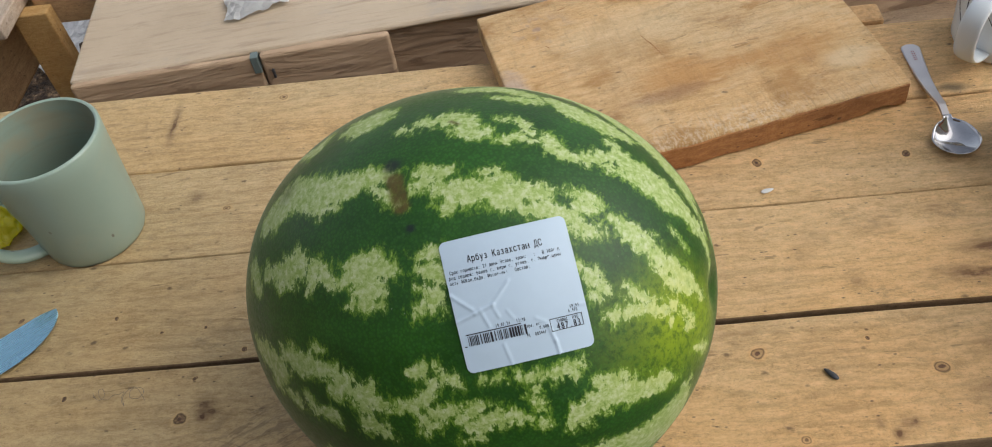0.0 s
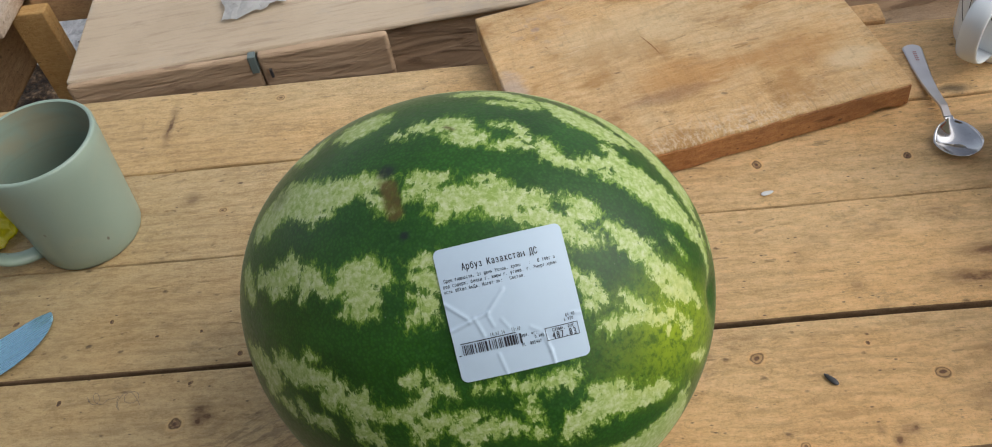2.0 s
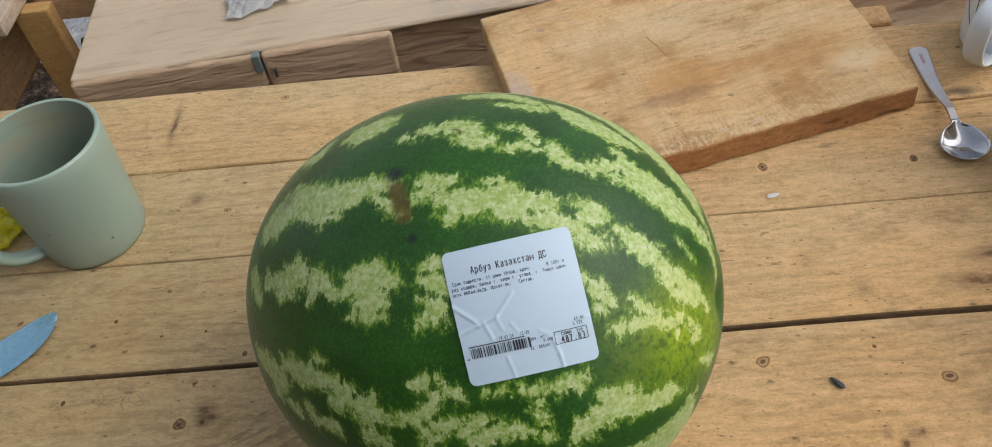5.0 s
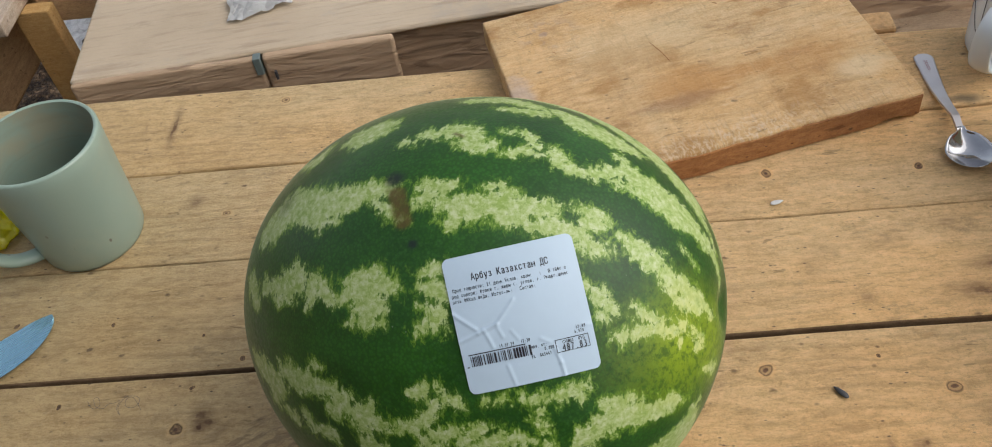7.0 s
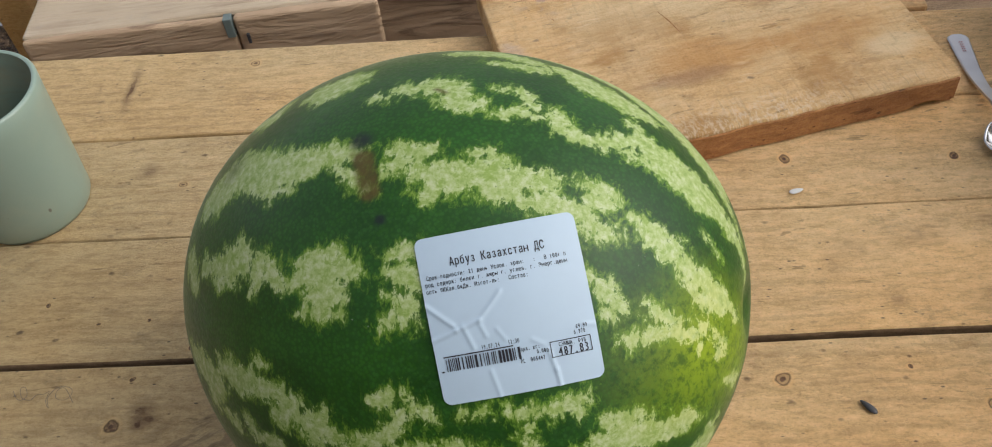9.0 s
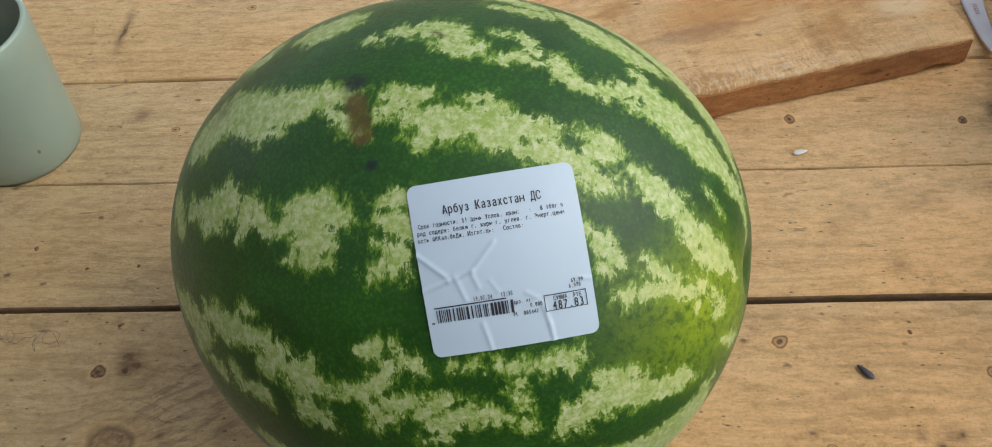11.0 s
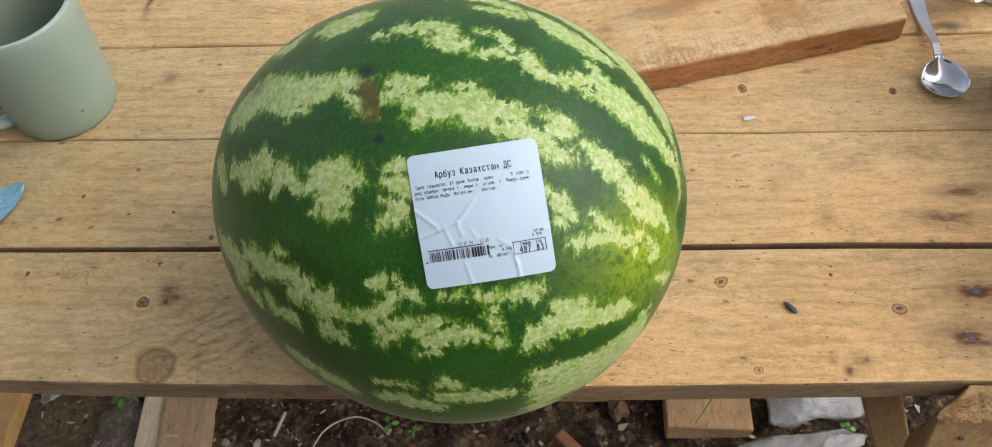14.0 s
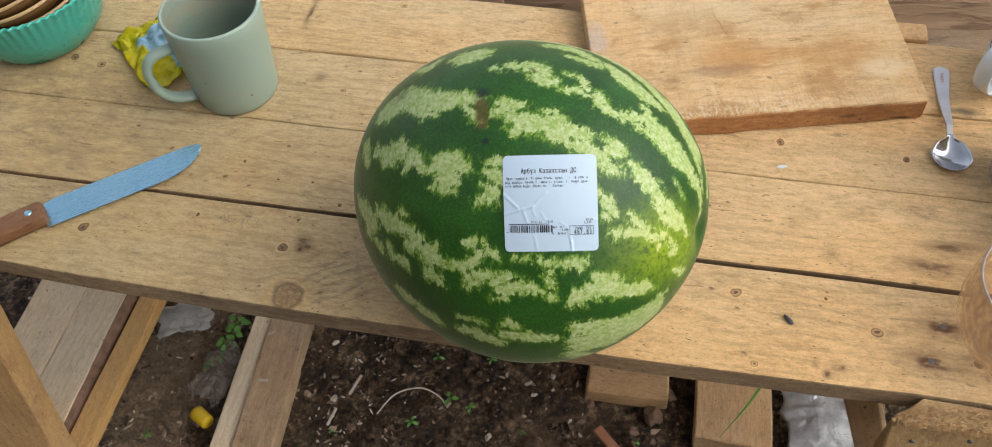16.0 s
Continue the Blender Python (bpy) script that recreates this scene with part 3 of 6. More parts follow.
s.set("Base Color", s.mix(s.noise(s.coord, 40, 4.0), (0.46, 0.47, 0.48), (0.74, 0.75, 0.76)))
s.set("Alpha", s.step(s.noise(s.coord, 25, 5.0, 0.65), 0.3, 0.6, 0.55, 0.95))
s.set("Specular IOR Level", 0.8).bump(s.noise(s.coord, 45, 5.0, 0.65, 0.8), 1.0, 0.004)
M_FILM = s.mat
s = Shade("grey_film", 0.3)
s.set("Base Color", s.mix(s.noise(s.coord, 30, 4.0), (0.22, 0.18, 0.15), (0.42, 0.37, 0.33)))
s.set("Alpha", s.step(s.noise(s.coord, 22, 4.0), 0.3, 0.7, 0.25, 0.65)).bump(s.noise(s.coord, 60, 4.0), 0.6, 0.004)
M_GREYFILM = s.mat
s = Shade("clear_bag", 0.12)
s.set("Base Color", (0.60, 0.66, 0.72)).set("Alpha", s.step(s.noise(s.coord, 60, 6.0, 0.7, 1.2), 0.44, 0.62, 0.16, 0.78))
s.set("Specular IOR Level", 1.0).bump(s.noise(s.coord, 90, 4.0), 1.0, 0.006)
M_BAG = s.mat
s = Shade("candy_packet", 0.17)
px, py, pz = s.split(s.coord)[0:3]
jit = s.math("MULTIPLY", s.math("SUBTRACT", s.noise(s.coord, 28, 2.0), 0.5), 0.030)
across = s.math("ADD", s.math("ADD", s.math("MULTIPLY", px, 0.94), s.math("MULTIPLY", py, 0.34)), jit)
up_ = s.math("ADD", s.math("ADD", s.math("MULTIPLY", px, -0.34), s.math("MULTIPLY", py, 0.94)), jit)
pale_area = s.step(across, -0.022, -0.018)
top_edge = s.step(across, 0.034, 0.038)
left_edge = s.step(up_, 0.022, 0.026)
blue = s.mix(s.noise(s.coord, 45, 2.0), (0.34, 0.64, 0.84), (0.62, 0.82, 0.90))
yellow = s.mix(s.noise(s.coord, 60, 3.0), (0.74, 0.70, 0.012), (0.90, 0.76, 0.02))
fac = s.math("MULTIPLY", pale_area, s.math("SUBTRACT", 1.0, s.math("MAXIMUM", top_edge, left_edge)))
s.set("Base Color", s.mix(fac, yellow, blue)).set("Coat Weight", 0.4).bump(s.voronoi(s.vec("ADD", s.coord, s.scaled(s.noise(s.coord, 60, 2.0, colour=True), (0.012, 0.012, 0.012))), 75.0, "F1"), 0.8, 0.006)
M_PACKET = s.mat


def glass(name, colour, low, high, ripple=0.0):
    """Thin-walled glass: mostly see-through, tinted, with a bright gloss."""
    s = Shade(name, 0.05)
    s.set("Base Color", colour).set("Specular IOR Level", 0.7)
    s.set("Alpha", s.step(s.noise(s.coord, 60, 4.0, 0.65), 0.3, 0.7, low, high))
    if ripple:
        s.bump(s.voronoi(s.scaled(s.coord, (1, 1, 0.6)), 130.0, "SMOOTH_F1"), ripple, 0.002)
    return s.mat


s = Shade("rose_tinted_glass", 0.06)
dent = s.voronoi(s.scaled(s.coord, (1, 1, 0.55)), 190.0, "SMOOTH_F1")
s.set("Base Color", s.mix(s.noise(s.coord, 50, 4.0), (0.38, 0.215, 0.095), (0.56, 0.345, 0.17))).set("Specular IOR Level", 0.8)
s.set("Alpha", s.step(dent, 0.1, 0.55, 0.20, 0.46)).bump(dent, 1.0, 0.008)
M_ROSEGLASS = s.mat
s = Shade("glass_rim", 0.06)
s.set("Base Color", (0.38, 0.315, 0.31)).set("Alpha", 0.70).set("Specular IOR Level", 0.9)
M_GLASSRIM = s.mat
s = Shade("thick_clear_glass", 0.03)
s.set("Base Color", (0.97, 0.95, 0.92)).set("Transmission Weight", 1.0).set("IOR", 1.30).set("Coat Weight", 0.6).bump(s.noise(s.coord, 70, 2.0), 0.3, 0.002)
M_THICKGLASS = s.mat
M_CLEAR = glass("clear_glass", (0.80, 0.80, 0.78), 0.08, 0.20)
M_JARWHITE = plain("white_powder_behind_glass", (0.82, 0.82, 0.80), 0.30, vary=0.06, scale=40)
M_ORANGE = plain("orange_label_border", (0.68, 0.17, 0.055), 0.45, vary=0.08)
M_OLIVE = plain("olive_label_paper", (0.52, 0.51, 0.315), 0.5, vary=0.06)
M_FINEPRINT = plain("faded_label_print", (0.14, 0.135, 0.085), 0.5, vary=0.1)
M_BLACKGLASS = plain("black_glaze", (0.022, 0.020, 0.020), 0.12, vary=0.2)

# ---- mesh helpers ----


def thing(name, label, category, group="", kind="", at=None):
    ob = tagged(new(name), label, category, group, kind)
    ob.empty_display_size = 0.05
    if at is not None:
        ob.matrix_world = at
    return ob


def part(name, bm, material, parent=None, label="", at=None, smooth=False):
    me = bpy.data.meshes.new(name)
    if smooth:
        for f in bm.faces:
            f.smooth = True
    bm.to_mesh(me)
    bm.free()
    for m in material if isinstance(material, (list, tuple)) else (material,):
        me.materials.append(m)
    ob = new(name, me)
    if parent is not None:
        ob.parent = parent
    if at is not None:
        ob.matrix_basis = at
    return tagged(ob, label)


def box(x0, x1, y0, y1, z0, z1, bevel=0.002, segs=2, cuts=0, rough=0.0, seed=0):
    """A sawn board or block with eased, slightly uneven edges."""
    bm = bmesh.new()
    bmesh.ops.create_cube(bm, size=1.0)
    for v in bm.verts:
        v.co = ((x0 + x1) / 2 + v.co.x * (x1 - x0), (y0 + y1) / 2 + v.co.y * (y1 - y0), (z0 + z1) / 2 + v.co.z * (z1 - z0))
    if cuts:
        long = [e for e in bm.edges if abs((e.verts[0].co - e.verts[1].co).x) > 0.9 * (x1 - x0)]
        bmesh.ops.subdivide_edges(bm, edges=long, cuts=cuts)
    if bevel:
        sharp = [e for e in bm.edges if len(e.link_faces) == 2 and e.calc_face_angle(0) > 0.6]
        bmesh.ops.bevel(bm, geom=sharp, offset=bevel, segments=segs, profile=0.5, affect="EDGES")
    if rough:
        for v in bm.verts:
            p = v.co * 14 + Vector((seed * 3.7, 0, 0))
            v.co += Vector((0, noise.noise(p), noise.noise(p + Vector((9, 3, 1))))) * rough
    return bm


def lathe(profile, n=64, bm=None, wave=None):
    """A turned body round z from (radius, height) pairs."""
    bm = bm or bmesh.new()
    rows = []
    for r, z in profile:
        row = []
        for i in range(n):
            a = 2 * math.pi * i / n
            k = 1 + (wave(a, r, z) if wave else 0)
            row.append(bm.verts.new((r * k * math.cos(a), r * k * math.sin(a), z)))
        rows.append(row)
    for a, b in zip(rows, rows[1:]):
        for i in range(n):
            bm.faces.new((a[i], a[(i + 1) % n], b[(i + 1) % n], b[i]))
    return bm


def cap(bm, n, which):
    bm.verts.ensure_lookup_table()
    row = list(bm.verts)[:n] if which == "first" else list(bm.verts)[-n:]
    bm.faces.new(row[::-1] if which == "first" else row)


def tube(points, radius, n=10, flat=1.0, up=(0, 0, 1)):
    """A bar swept along points; flat squeezes it along up. radius: a number or one for each point."""
    bm = bmesh.new()
    pts = [Vector(p) for p in points]
    rows = []
    for i, p in enumerate(pts):
        d = (pts[min(i + 1, len(pts) - 1)] - pts[max(i - 1, 0)]).normalized()
        side = d.cross(Vector(up)).normalized()
        top = side.cross(d)
        r = radius[i] if isinstance(radius, (list, tuple)) else radius
        rows.append([bm.verts.new(p + side * r * math.cos(2 * math.pi * k / n) + top * r * flat * math.sin(2 * math.pi * k / n)) for k in range(n)])
    for a, b in zip(rows, rows[1:]):
        for k in range(n):
            bm.faces.new((a[k], b[k], b[(k + 1) % n], a[(k + 1) % n]))
    bm.faces.new(rows[0])
    bm.faces.new(rows[-1][::-1])
    return bm


def smooth_line(points, n=24):
    """A curve through the points (Catmull-Rom)."""
    p = [Vector(q) for q in points]
    p = [p[0] * 2 - p[1]] + p + [p[-1] * 2 - p[-2]]
    out = []
    for i in range(1, len(p) - 2):
        for k in range(n):
            t = k / n
            a, b, c, d = p[i - 1], p[i], p[i + 1], p[i + 2]
            out.append(0.5 * ((2 * b) + (c - a) * t + (2 * a - 5 * b + 4 * c - d) * t * t + (3 * b - a - 3 * c + d) * t ** 3))
    return out + [p[-2]]


def crumple(w, h, nx, ny, height, seed, lift=0.0, freq=18.0, thick=0.0006, outline=0.25, jag=0.16):
    """A crumpled sheet of film or paper lying on z = 0, with an uneven outline."""
    rnd = random.Random(seed)
    bm = bmesh.new()
    grid = []
    for j in range(ny + 1):
        row = []
        for i in range(nx + 1):
            u, v = i / nx * 2 - 1, j / ny * 2 - 1
            p = Vector((u * w / 2, v * h / 2, 0))
            q = p * freq + Vector((seed * 7.1, seed * 3.3, 0))
            edge = 1 + outline * noise.noise(Vector((math.atan2(v, u) * 1.7, seed, 0.3)))
            p.x = p.x * edge + noise.noise(q + Vector((5, 1, 2))) * w * 0.05
            p.y = p.y * edge + noise.noise(q + Vector((1, 8, 2))) * h * 0.05
            if 0 < i < nx and 0 < j < ny:
                p.x += rnd.uniform(-0.32, 0.32) * w / nx
                p.y += rnd.uniform(-0.32, 0.32) * h / ny
            p.z = 0.002 + height * abs(noise.noise(q)) + height * 0.5 * abs(noise.noise(q * 2.7)) + lift * (1 - u * u) * (1 - v * v) + rnd.uniform(0, height * jag)
            row.append(bm.verts.new(p))
        grid.append(row)
    for j in range(ny):
        for i in range(nx):
            a, b, c, d = grid[j][i], grid[j][i + 1], grid[j + 1][i + 1], grid[j + 1][i]
            if (i + j) % 2:
                bm.faces.new((a, b, c)), bm.faces.new((a, c, d))
            else:
                bm.faces.new((a, b, d)), bm.faces.new((b, c, d))
    if thick:
        bmesh.ops.solidify(bm, geom=list(bm.faces), thickness=thick)
    return bm


def along(a, b, roll=0.0):
    """The pose of a board whose x runs from a to b."""
    d = (Vector(b) - Vector(a)).normalized()
    q = d.to_track_quat("X", "Z")
    return Matrix.Translation(a) @ q.to_matrix().to_4x4() @ Matrix.Rotation(radians(roll), 4, "X")


GROUND = -0.62

# ---- ground ----


def surface(x, y):
    """The height of the soil."""
    p = Vector((x, y, 0))
    return GROUND + 0.012 * noise.noise(p * 6) + 0.009 * noise.noise(p * 22) + 0.008 * noise.noise(p * 55)


bm = bmesh.new()
xs = [-40, -14, -5, -2.2] + [-1.3 + 0.0135 * i for i in range(165)] + [1.5, 3, 7, 16, 40]
ys = [-40, -12, -4, -1.5] + [-0.35 + 0.0135 * i for i in range(150)] + [2.2, 4, 9, 18, 40]
rows = []
for y in ys:
    row = []
    for x in xs:
        near = abs(x) < 1.4 and -0.4 < y < 1.8
        z = surface(x, y) if near else GROUND
        row.append(bm.verts.new((x, y, z)))
    rows.append(row)
for a, b in zip(rows, rows[1:]):
    for i in range(len(xs) - 1):
        bm.faces.new((a[i], a[i + 1], b[i + 1], b[i]))
tagged(part("ground", bm, M_SOIL, smooth=True), "dark brown damp garden soil with clods and cracks", "ground", kind="structure")

# chips, grit and crumbs of wood on the soil
rnd = random.Random(5)
bm = bmesh.new()
for i in range(6500):
    x, y = rnd.uniform(-0.95, 0.85), rnd.uniform(-0.1, 0.62)
    if noise.noise(Vector((x * 5, y * 5, 3))) < -0.12:
        continue
    w = rnd.choice((0.0007, 0.0009, 0.0012, 0.0016, 0.0022, 0.0034, 0.0050)) * rnd.uniform(0.6, 1.4)
    l = w * rnd.choice((1.0, 1.2, 1.6, 2.6))
    m = Matrix.Translation((x, y, surface(x, y) + w * rnd.uniform(-0.2, 0.5))) @ Euler((rnd.uniform(-0.5, 0.5), rnd.uniform(-0.5, 0.5), rnd.uniform(0, 6.3))).to_matrix().to_4x4()
    sides = rnd.choice((4, 5, 6))
    rim = [(2 * math.pi * (q + rnd.uniform(-0.3, 0.3)) / sides, rnd.uniform(0.55, 1.1)) for q in range(sides)]
    low_ = [bm.verts.new(m @ Vector((math.cos(a) * l * k, math.sin(a) * w * k, -w * 0.5))) for a, k in rim]
    up_ = [bm.verts.new(m @ Vector((math.cos(a) * l * k * 0.85, math.sin(a) * w * k * 0.85, w * rnd.uniform(0.2, 0.6)))) for a, k in rim]
    bm.faces.new(low_[::-1]), bm.faces.new(up_)
    for q in range(sides):
        bm.faces.new((low_[q], low_[(q + 1) % sides], up_[(q + 1) % sides], up_[q]))
for i in range(420):
    x, y = rnd.gauss(-0.19, 0.055), rnd.uniform(0.0, 0.33)
    if x < -0.275:
        continue
    l, w = rnd.uniform(0.0015, 0.006), rnd.uniform(0.0010, 0.0022)
    m = Matrix.Translation((x, y, surface(x, y) + 0.001)) @ Euler((rnd.uniform(-0.4, 0.4), rnd.uniform(-0.4, 0.4), rnd.uniform(0, 6.3))).to_matrix().to_4x4()
    shape = [(-l, -w * 0.5), (-l * 0.2, -w), (l, -w * 0.4), (l * 0.8, w * 0.6), (-l * 0.6, w)]
    low_ = [bm.verts.new(m @ Vector((p * rnd.uniform(0.7, 1.2), q * rnd.uniform(0.7, 1.2), 0))) for p, q in shape]
    up_ = [bm.verts.new(m @ Vector((p * 0.9, q * 0.9, w * rnd.uniform(0.5, 0.9)))) for p, q in shape]
    bm.faces.new(low_[::-1]), bm.faces.new(up_)
    for q in range(5):
        bm.faces.new((low_[q], low_[(q + 1) % 5], up_[(q + 1) % 5], up_[q]))
for i in range(420):
    x, y = rnd.uniform(-0.60, -0.42), rnd.uniform(-0.08, 0.34)
    w = rnd.choice((0.0010, 0.0014, 0.0020, 0.0028)) * rnd.uniform(0.6, 1.3)
    l = w * rnd.choice((1.0, 1.4, 2.2, 4.0))
    m = Matrix.Translation((x, y, surface(x, y) + w * 0.3)) @ Euler((rnd.uniform(-0.4, 0.4), rnd.uniform(-0.4, 0.4), rnd.uniform(0, 6.3))).to_matrix().to_4x4()
    shape = [(-l, -w * 0.5), (-l * 0.2, -w), (l, -w * 0.4), (l * 0.8, w * 0.6), (-l * 0.6, w)]
    low_ = [bm.verts.new(m @ Vector((p * rnd.uniform(0.7, 1.2), q * rnd.uniform(0.7, 1.2), 0))) for p, q in shape]
    up_ = [bm.verts.new(m @ Vector((p * 0.9, q * 0.9, w * rnd.uniform(0.4, 0.8)))) for p, q in shape]
    bm.faces.new(low_[::-1]), bm.faces.new(up_)
    for q in range(5):
        bm.faces.new((low_[q], low_[(q + 1) % 5], up_[(q + 1) % 5], up_[q]))
tagged(part("wood_litter", bm, M_LITTER), "scattered pale wood chips and grit on dark soil", "litter", kind="stuff")


def stone(x, y, r, seed, material=M_STONE, label="small rounded brown stone lying on the soil"):
    bm = bmesh.new()
    bmesh.ops.create_icosphere(bm, subdivisions=2, radius=r)
    for v in bm.verts:
        v.co *= 1 + 0.6 * noise.noise(v.co / r * 1.6 + Vector((seed, 0, 0)))
        v.co.z *= 0.7
    return tagged(part("stone", bm, material, at=pose(x, y, surface(x, y) + r * 0.4), smooth=False), label, "stone", "stones on the soil")


bm = bmesh.new()
for i in range(1900):
    x, y = rnd.uniform(-0.75, 0.75), rnd.uniform(-0.05, 0.55)
    if -0.43 < x < -0.25 or x < -0.49 or (0.10 < x < 0.40 and y > 0.22):
        continue
    r = rnd.choice((0.003, 0.004, 0.004, 0.006, 0.006, 0.009, 0.013)) * rnd.uniform(0.7, 1.3)
    m = Matrix.Translation((x, y, surface(x, y) + r * 0.25)) @ Euler((rnd.uniform(0, 6), rnd.uniform(0, 6), rnd.uniform(0, 6))).to_matrix().to_4x4()
    top, low_ = bm.verts.new(m @ Vector((0, 0, r * rnd.uniform(0.6, 1)))), bm.verts.new(m @ Vector((0, 0, -r * rnd.uniform(0.6, 1))))
    ring = [bm.verts.new(m @ Vector((math.cos(a * 1.05) * r * rnd.uniform(0.7, 1.2), math.sin(a * 1.05) * r * rnd.uniform(0.7, 1.2), r * rnd.uniform(-0.3, 0.3)))) for a in range(6)]
    for k in range(6):
        bm.faces.new((ring[k], ring[(k + 1) % 6], top))
        bm.faces.new((ring[(k + 1) % 6], ring[k], low_))
tagged(part("soil_clods", bm, M_SOIL), "loose crumbled clods of dark soil", "clods", kind="stuff")
stone(0.232, 0.262, 0.014, 1)
stone(0.252, 0.296, 0.010, 2)
stone(0.138, 0.268, 0.008, 3)
for i in range(26):
    stone(rnd.uniform(-0.7, 0.7), rnd.uniform(0.03, 0.45), rnd.uniform(0.004, 0.009), 10 + i)

# ---- boards on the ground ----


def board(name, a, b, width, thick, material, label, seed=0, roll=0.0, bevel=0.0025, category="board", rough=0.0014):
    """A loose board from a to b, the middle of its lower face on that line."""
    length = (Vector(b) - Vector(a)).length
    bm = box(0, length, -width / 2, width / 2, 0, thick, bevel, 2, 16, rough, seed)
    for v in bm.verts:
        if v.co.x < 0.01:
            v.co.x += rough * 2.0 * noise.noise(v.co * 90 + Vector((0, seed, 0)))
    return tagged(part(name, bm, material, at=along(a, b, roll)), label, category)


board("timber_offcut", (0.130, 0.297, GROUND), (0.250, 0.302, GROUND), 0.052, 0.030, M_TANWOOD, "short sawn timber offcut lying on the soil", 1, category="offcut", rough=0.003)
board("plank_end", (0.345, 0.225, GROUND + 0.004), (0.338, 0.62, GROUND + 0.012), 0.108, 0.028, M_TANWOOD, "pale plank with frayed end on the soil", 2, rough=0.0028)
board("broken_board", (0.462, 0.040, GROUND + 0.004), (0.540, 0.170, GROUND + 0.008), 0.080, 0.022, M_POST, "broken pale brown board on the soil", 3)
board("grey_slab", (0.62, 0.02, GROUND), (0.66, 0.15, GROUND), 0.07, 0.020, M_GREYWOOD, "weathered grey wood slab on the soil", 4)
RAIL = -0.585
board("squared_rail", (-0.296, -0.30, RAIL - 0.034), (-0.362, 0.56, RAIL - 0.034), 0.062, 0.034, M_RAIL, "weathered squared rail with a dirty top face", 5, category="rail")
board("rail_batten", (-0.352, -0.30, RAIL - 0.033), (-0.398, 0.56, RAIL - 0.033), 0.044, 0.030, M_PALEBOARD, "pale planed batten beside the weathered rail", 6, roll=12, category="batten")
LOW = -0.50
slab = thing("slab_board", "wide grey weathered board with a long crack and bark edge", "board")
part("half", box(0, 0.75, -0.039, 0.039, 0, 0.028, 0.003, 2, 10, 0.002, 7), M_PALEBOARD, slab, at=along((-0.662, -0.25, LOW - 0.028), (-0.680, 0.5, LOW - 0.028)))
part("half", box(0, 0.75, -0.034, 0.034, 0, 0.028, 0.003, 2, 10, 0.002, 8), M_PALEBOARD, slab, at=along((-0.587, -0.25, LOW - 0.028), (-0.609, 0.5, LOW - 0.028)))
part("bark_strip", tube([(-0.561 - 0.0003 * k + 0.004 * noise.noise(Vector((k * 0.7, 0, 0))), -0.25 + 0.025 * k, LOW - 0.012) for k in range(31)], 0.0115, 8), M_BARK, slab, "rough brown bark")
board("fresh_batten", (-0.530, -0.25, LOW - 0.028), (-0.536, 0.5, LOW - 0.028), 0.034, 0.023, M_YELLOWWOOD, "fresh yellow planed batten beside a weathered board", 9, category="batten")
for y0 in (-0.12, 0.40):
    board("cross_bearer", (-0.74, y0, GROUND), (-0.50, y0, GROUND), 0.06, abs(GROUND - LOW) - 0.046, M_DARKPLANK, "dark bearer block under weathered boards", 10, category="bearer")

# ---- table ----
table = thing("plank_table", "rough table of four planed pine planks on board legs", "table")


def plank(y0, y1, z, seed, skew0=0.0, skew1=0.0, x0=-0.80, x1=0.80, thick=0.022):
    bm = box(x0, x1, y0, y1, z - thick, z, 0.0020, 2, 90, 0.0008, seed)
    for v in bm.verts:
        k = (v.co.y - y0) / (y1 - y0)
        v.co.y += (skew0 * (1 - k) + skew1 * k) * v.co.x
        if seed == 1:
            v.co.y += 0.045 * min(v.co.x ** 2, 0.16) * (1 - k)
    # Side faces of the two front planks take a darker wood.
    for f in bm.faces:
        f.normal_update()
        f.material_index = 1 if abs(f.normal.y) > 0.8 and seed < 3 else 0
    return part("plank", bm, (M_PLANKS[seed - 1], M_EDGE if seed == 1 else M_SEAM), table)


plank(0.000, 0.1024, 0.000, 1, 0.001, 0.004)
plank(0.1055, 0.2044, 0.001, 2, 0.006, 0.002)
plank(0.2060, 0.3063, 0.000, 3, 0.002, 0.000)
plank(0.3079, 0.4100, 0.000, 4, 0.000, -0.010)
for x in (-0.49, 0.52):
    part("bearer", box(x - 0.025, x + 0.025, 0.012, 0.40, -0.068, -0.0225, 0.002), M_POST, table)


def leg(top, foot, width, thick, seed, material=M_POST):
    length = (Vector(top) - Vector(foot)).length
    bm = box(0, length, -width / 2, width / 2, -thick, 0, 0.002, 2, 8, 0.0012, seed)
    d = (Vector(foot) - Vector(top)).normalized()
    yv = Vector((0, 1, 0))
    side = yv.cross(d).normalized()
    for v in bm.verts:
        if v.co.x < 0.01:
            v.co.x -= side.z * v.co.y / d.z
            if seed == 3 and v.co.y > 0.03 and v.co.z > -0.010:
                v.co.y -= 0.022
    m = Matrix((d, side, d.cross(side))).transposed().to_4x4()
    return part("leg", bm, material, table, at=Matrix.Translation(top) @ m)


post = leg((0.435, 0.0060, -0.004), (0.500, 0.0040, GROUND + 0.004), 0.100, 0.022, 3)
leg((0.362, 0.075, -0.024), (0.575, 0.075, GROUND + 0.004), 0.028, 0.030, 4, M_PINEPOST)
leg((-0.447, 0.006, -0.024), (-0.580, 0.004, GROUND + 0.004), 0.100, 0.030, 5)
leg((0.47, 0.392, -0.024), (0.49, 0.392, GROUND + 0.004), 0.09, 0.020, 6)
leg((-0.52, 0.392, -0.024), (-0.54, 0.392, GROUND + 0.004), 0.09, 0.020, 7)
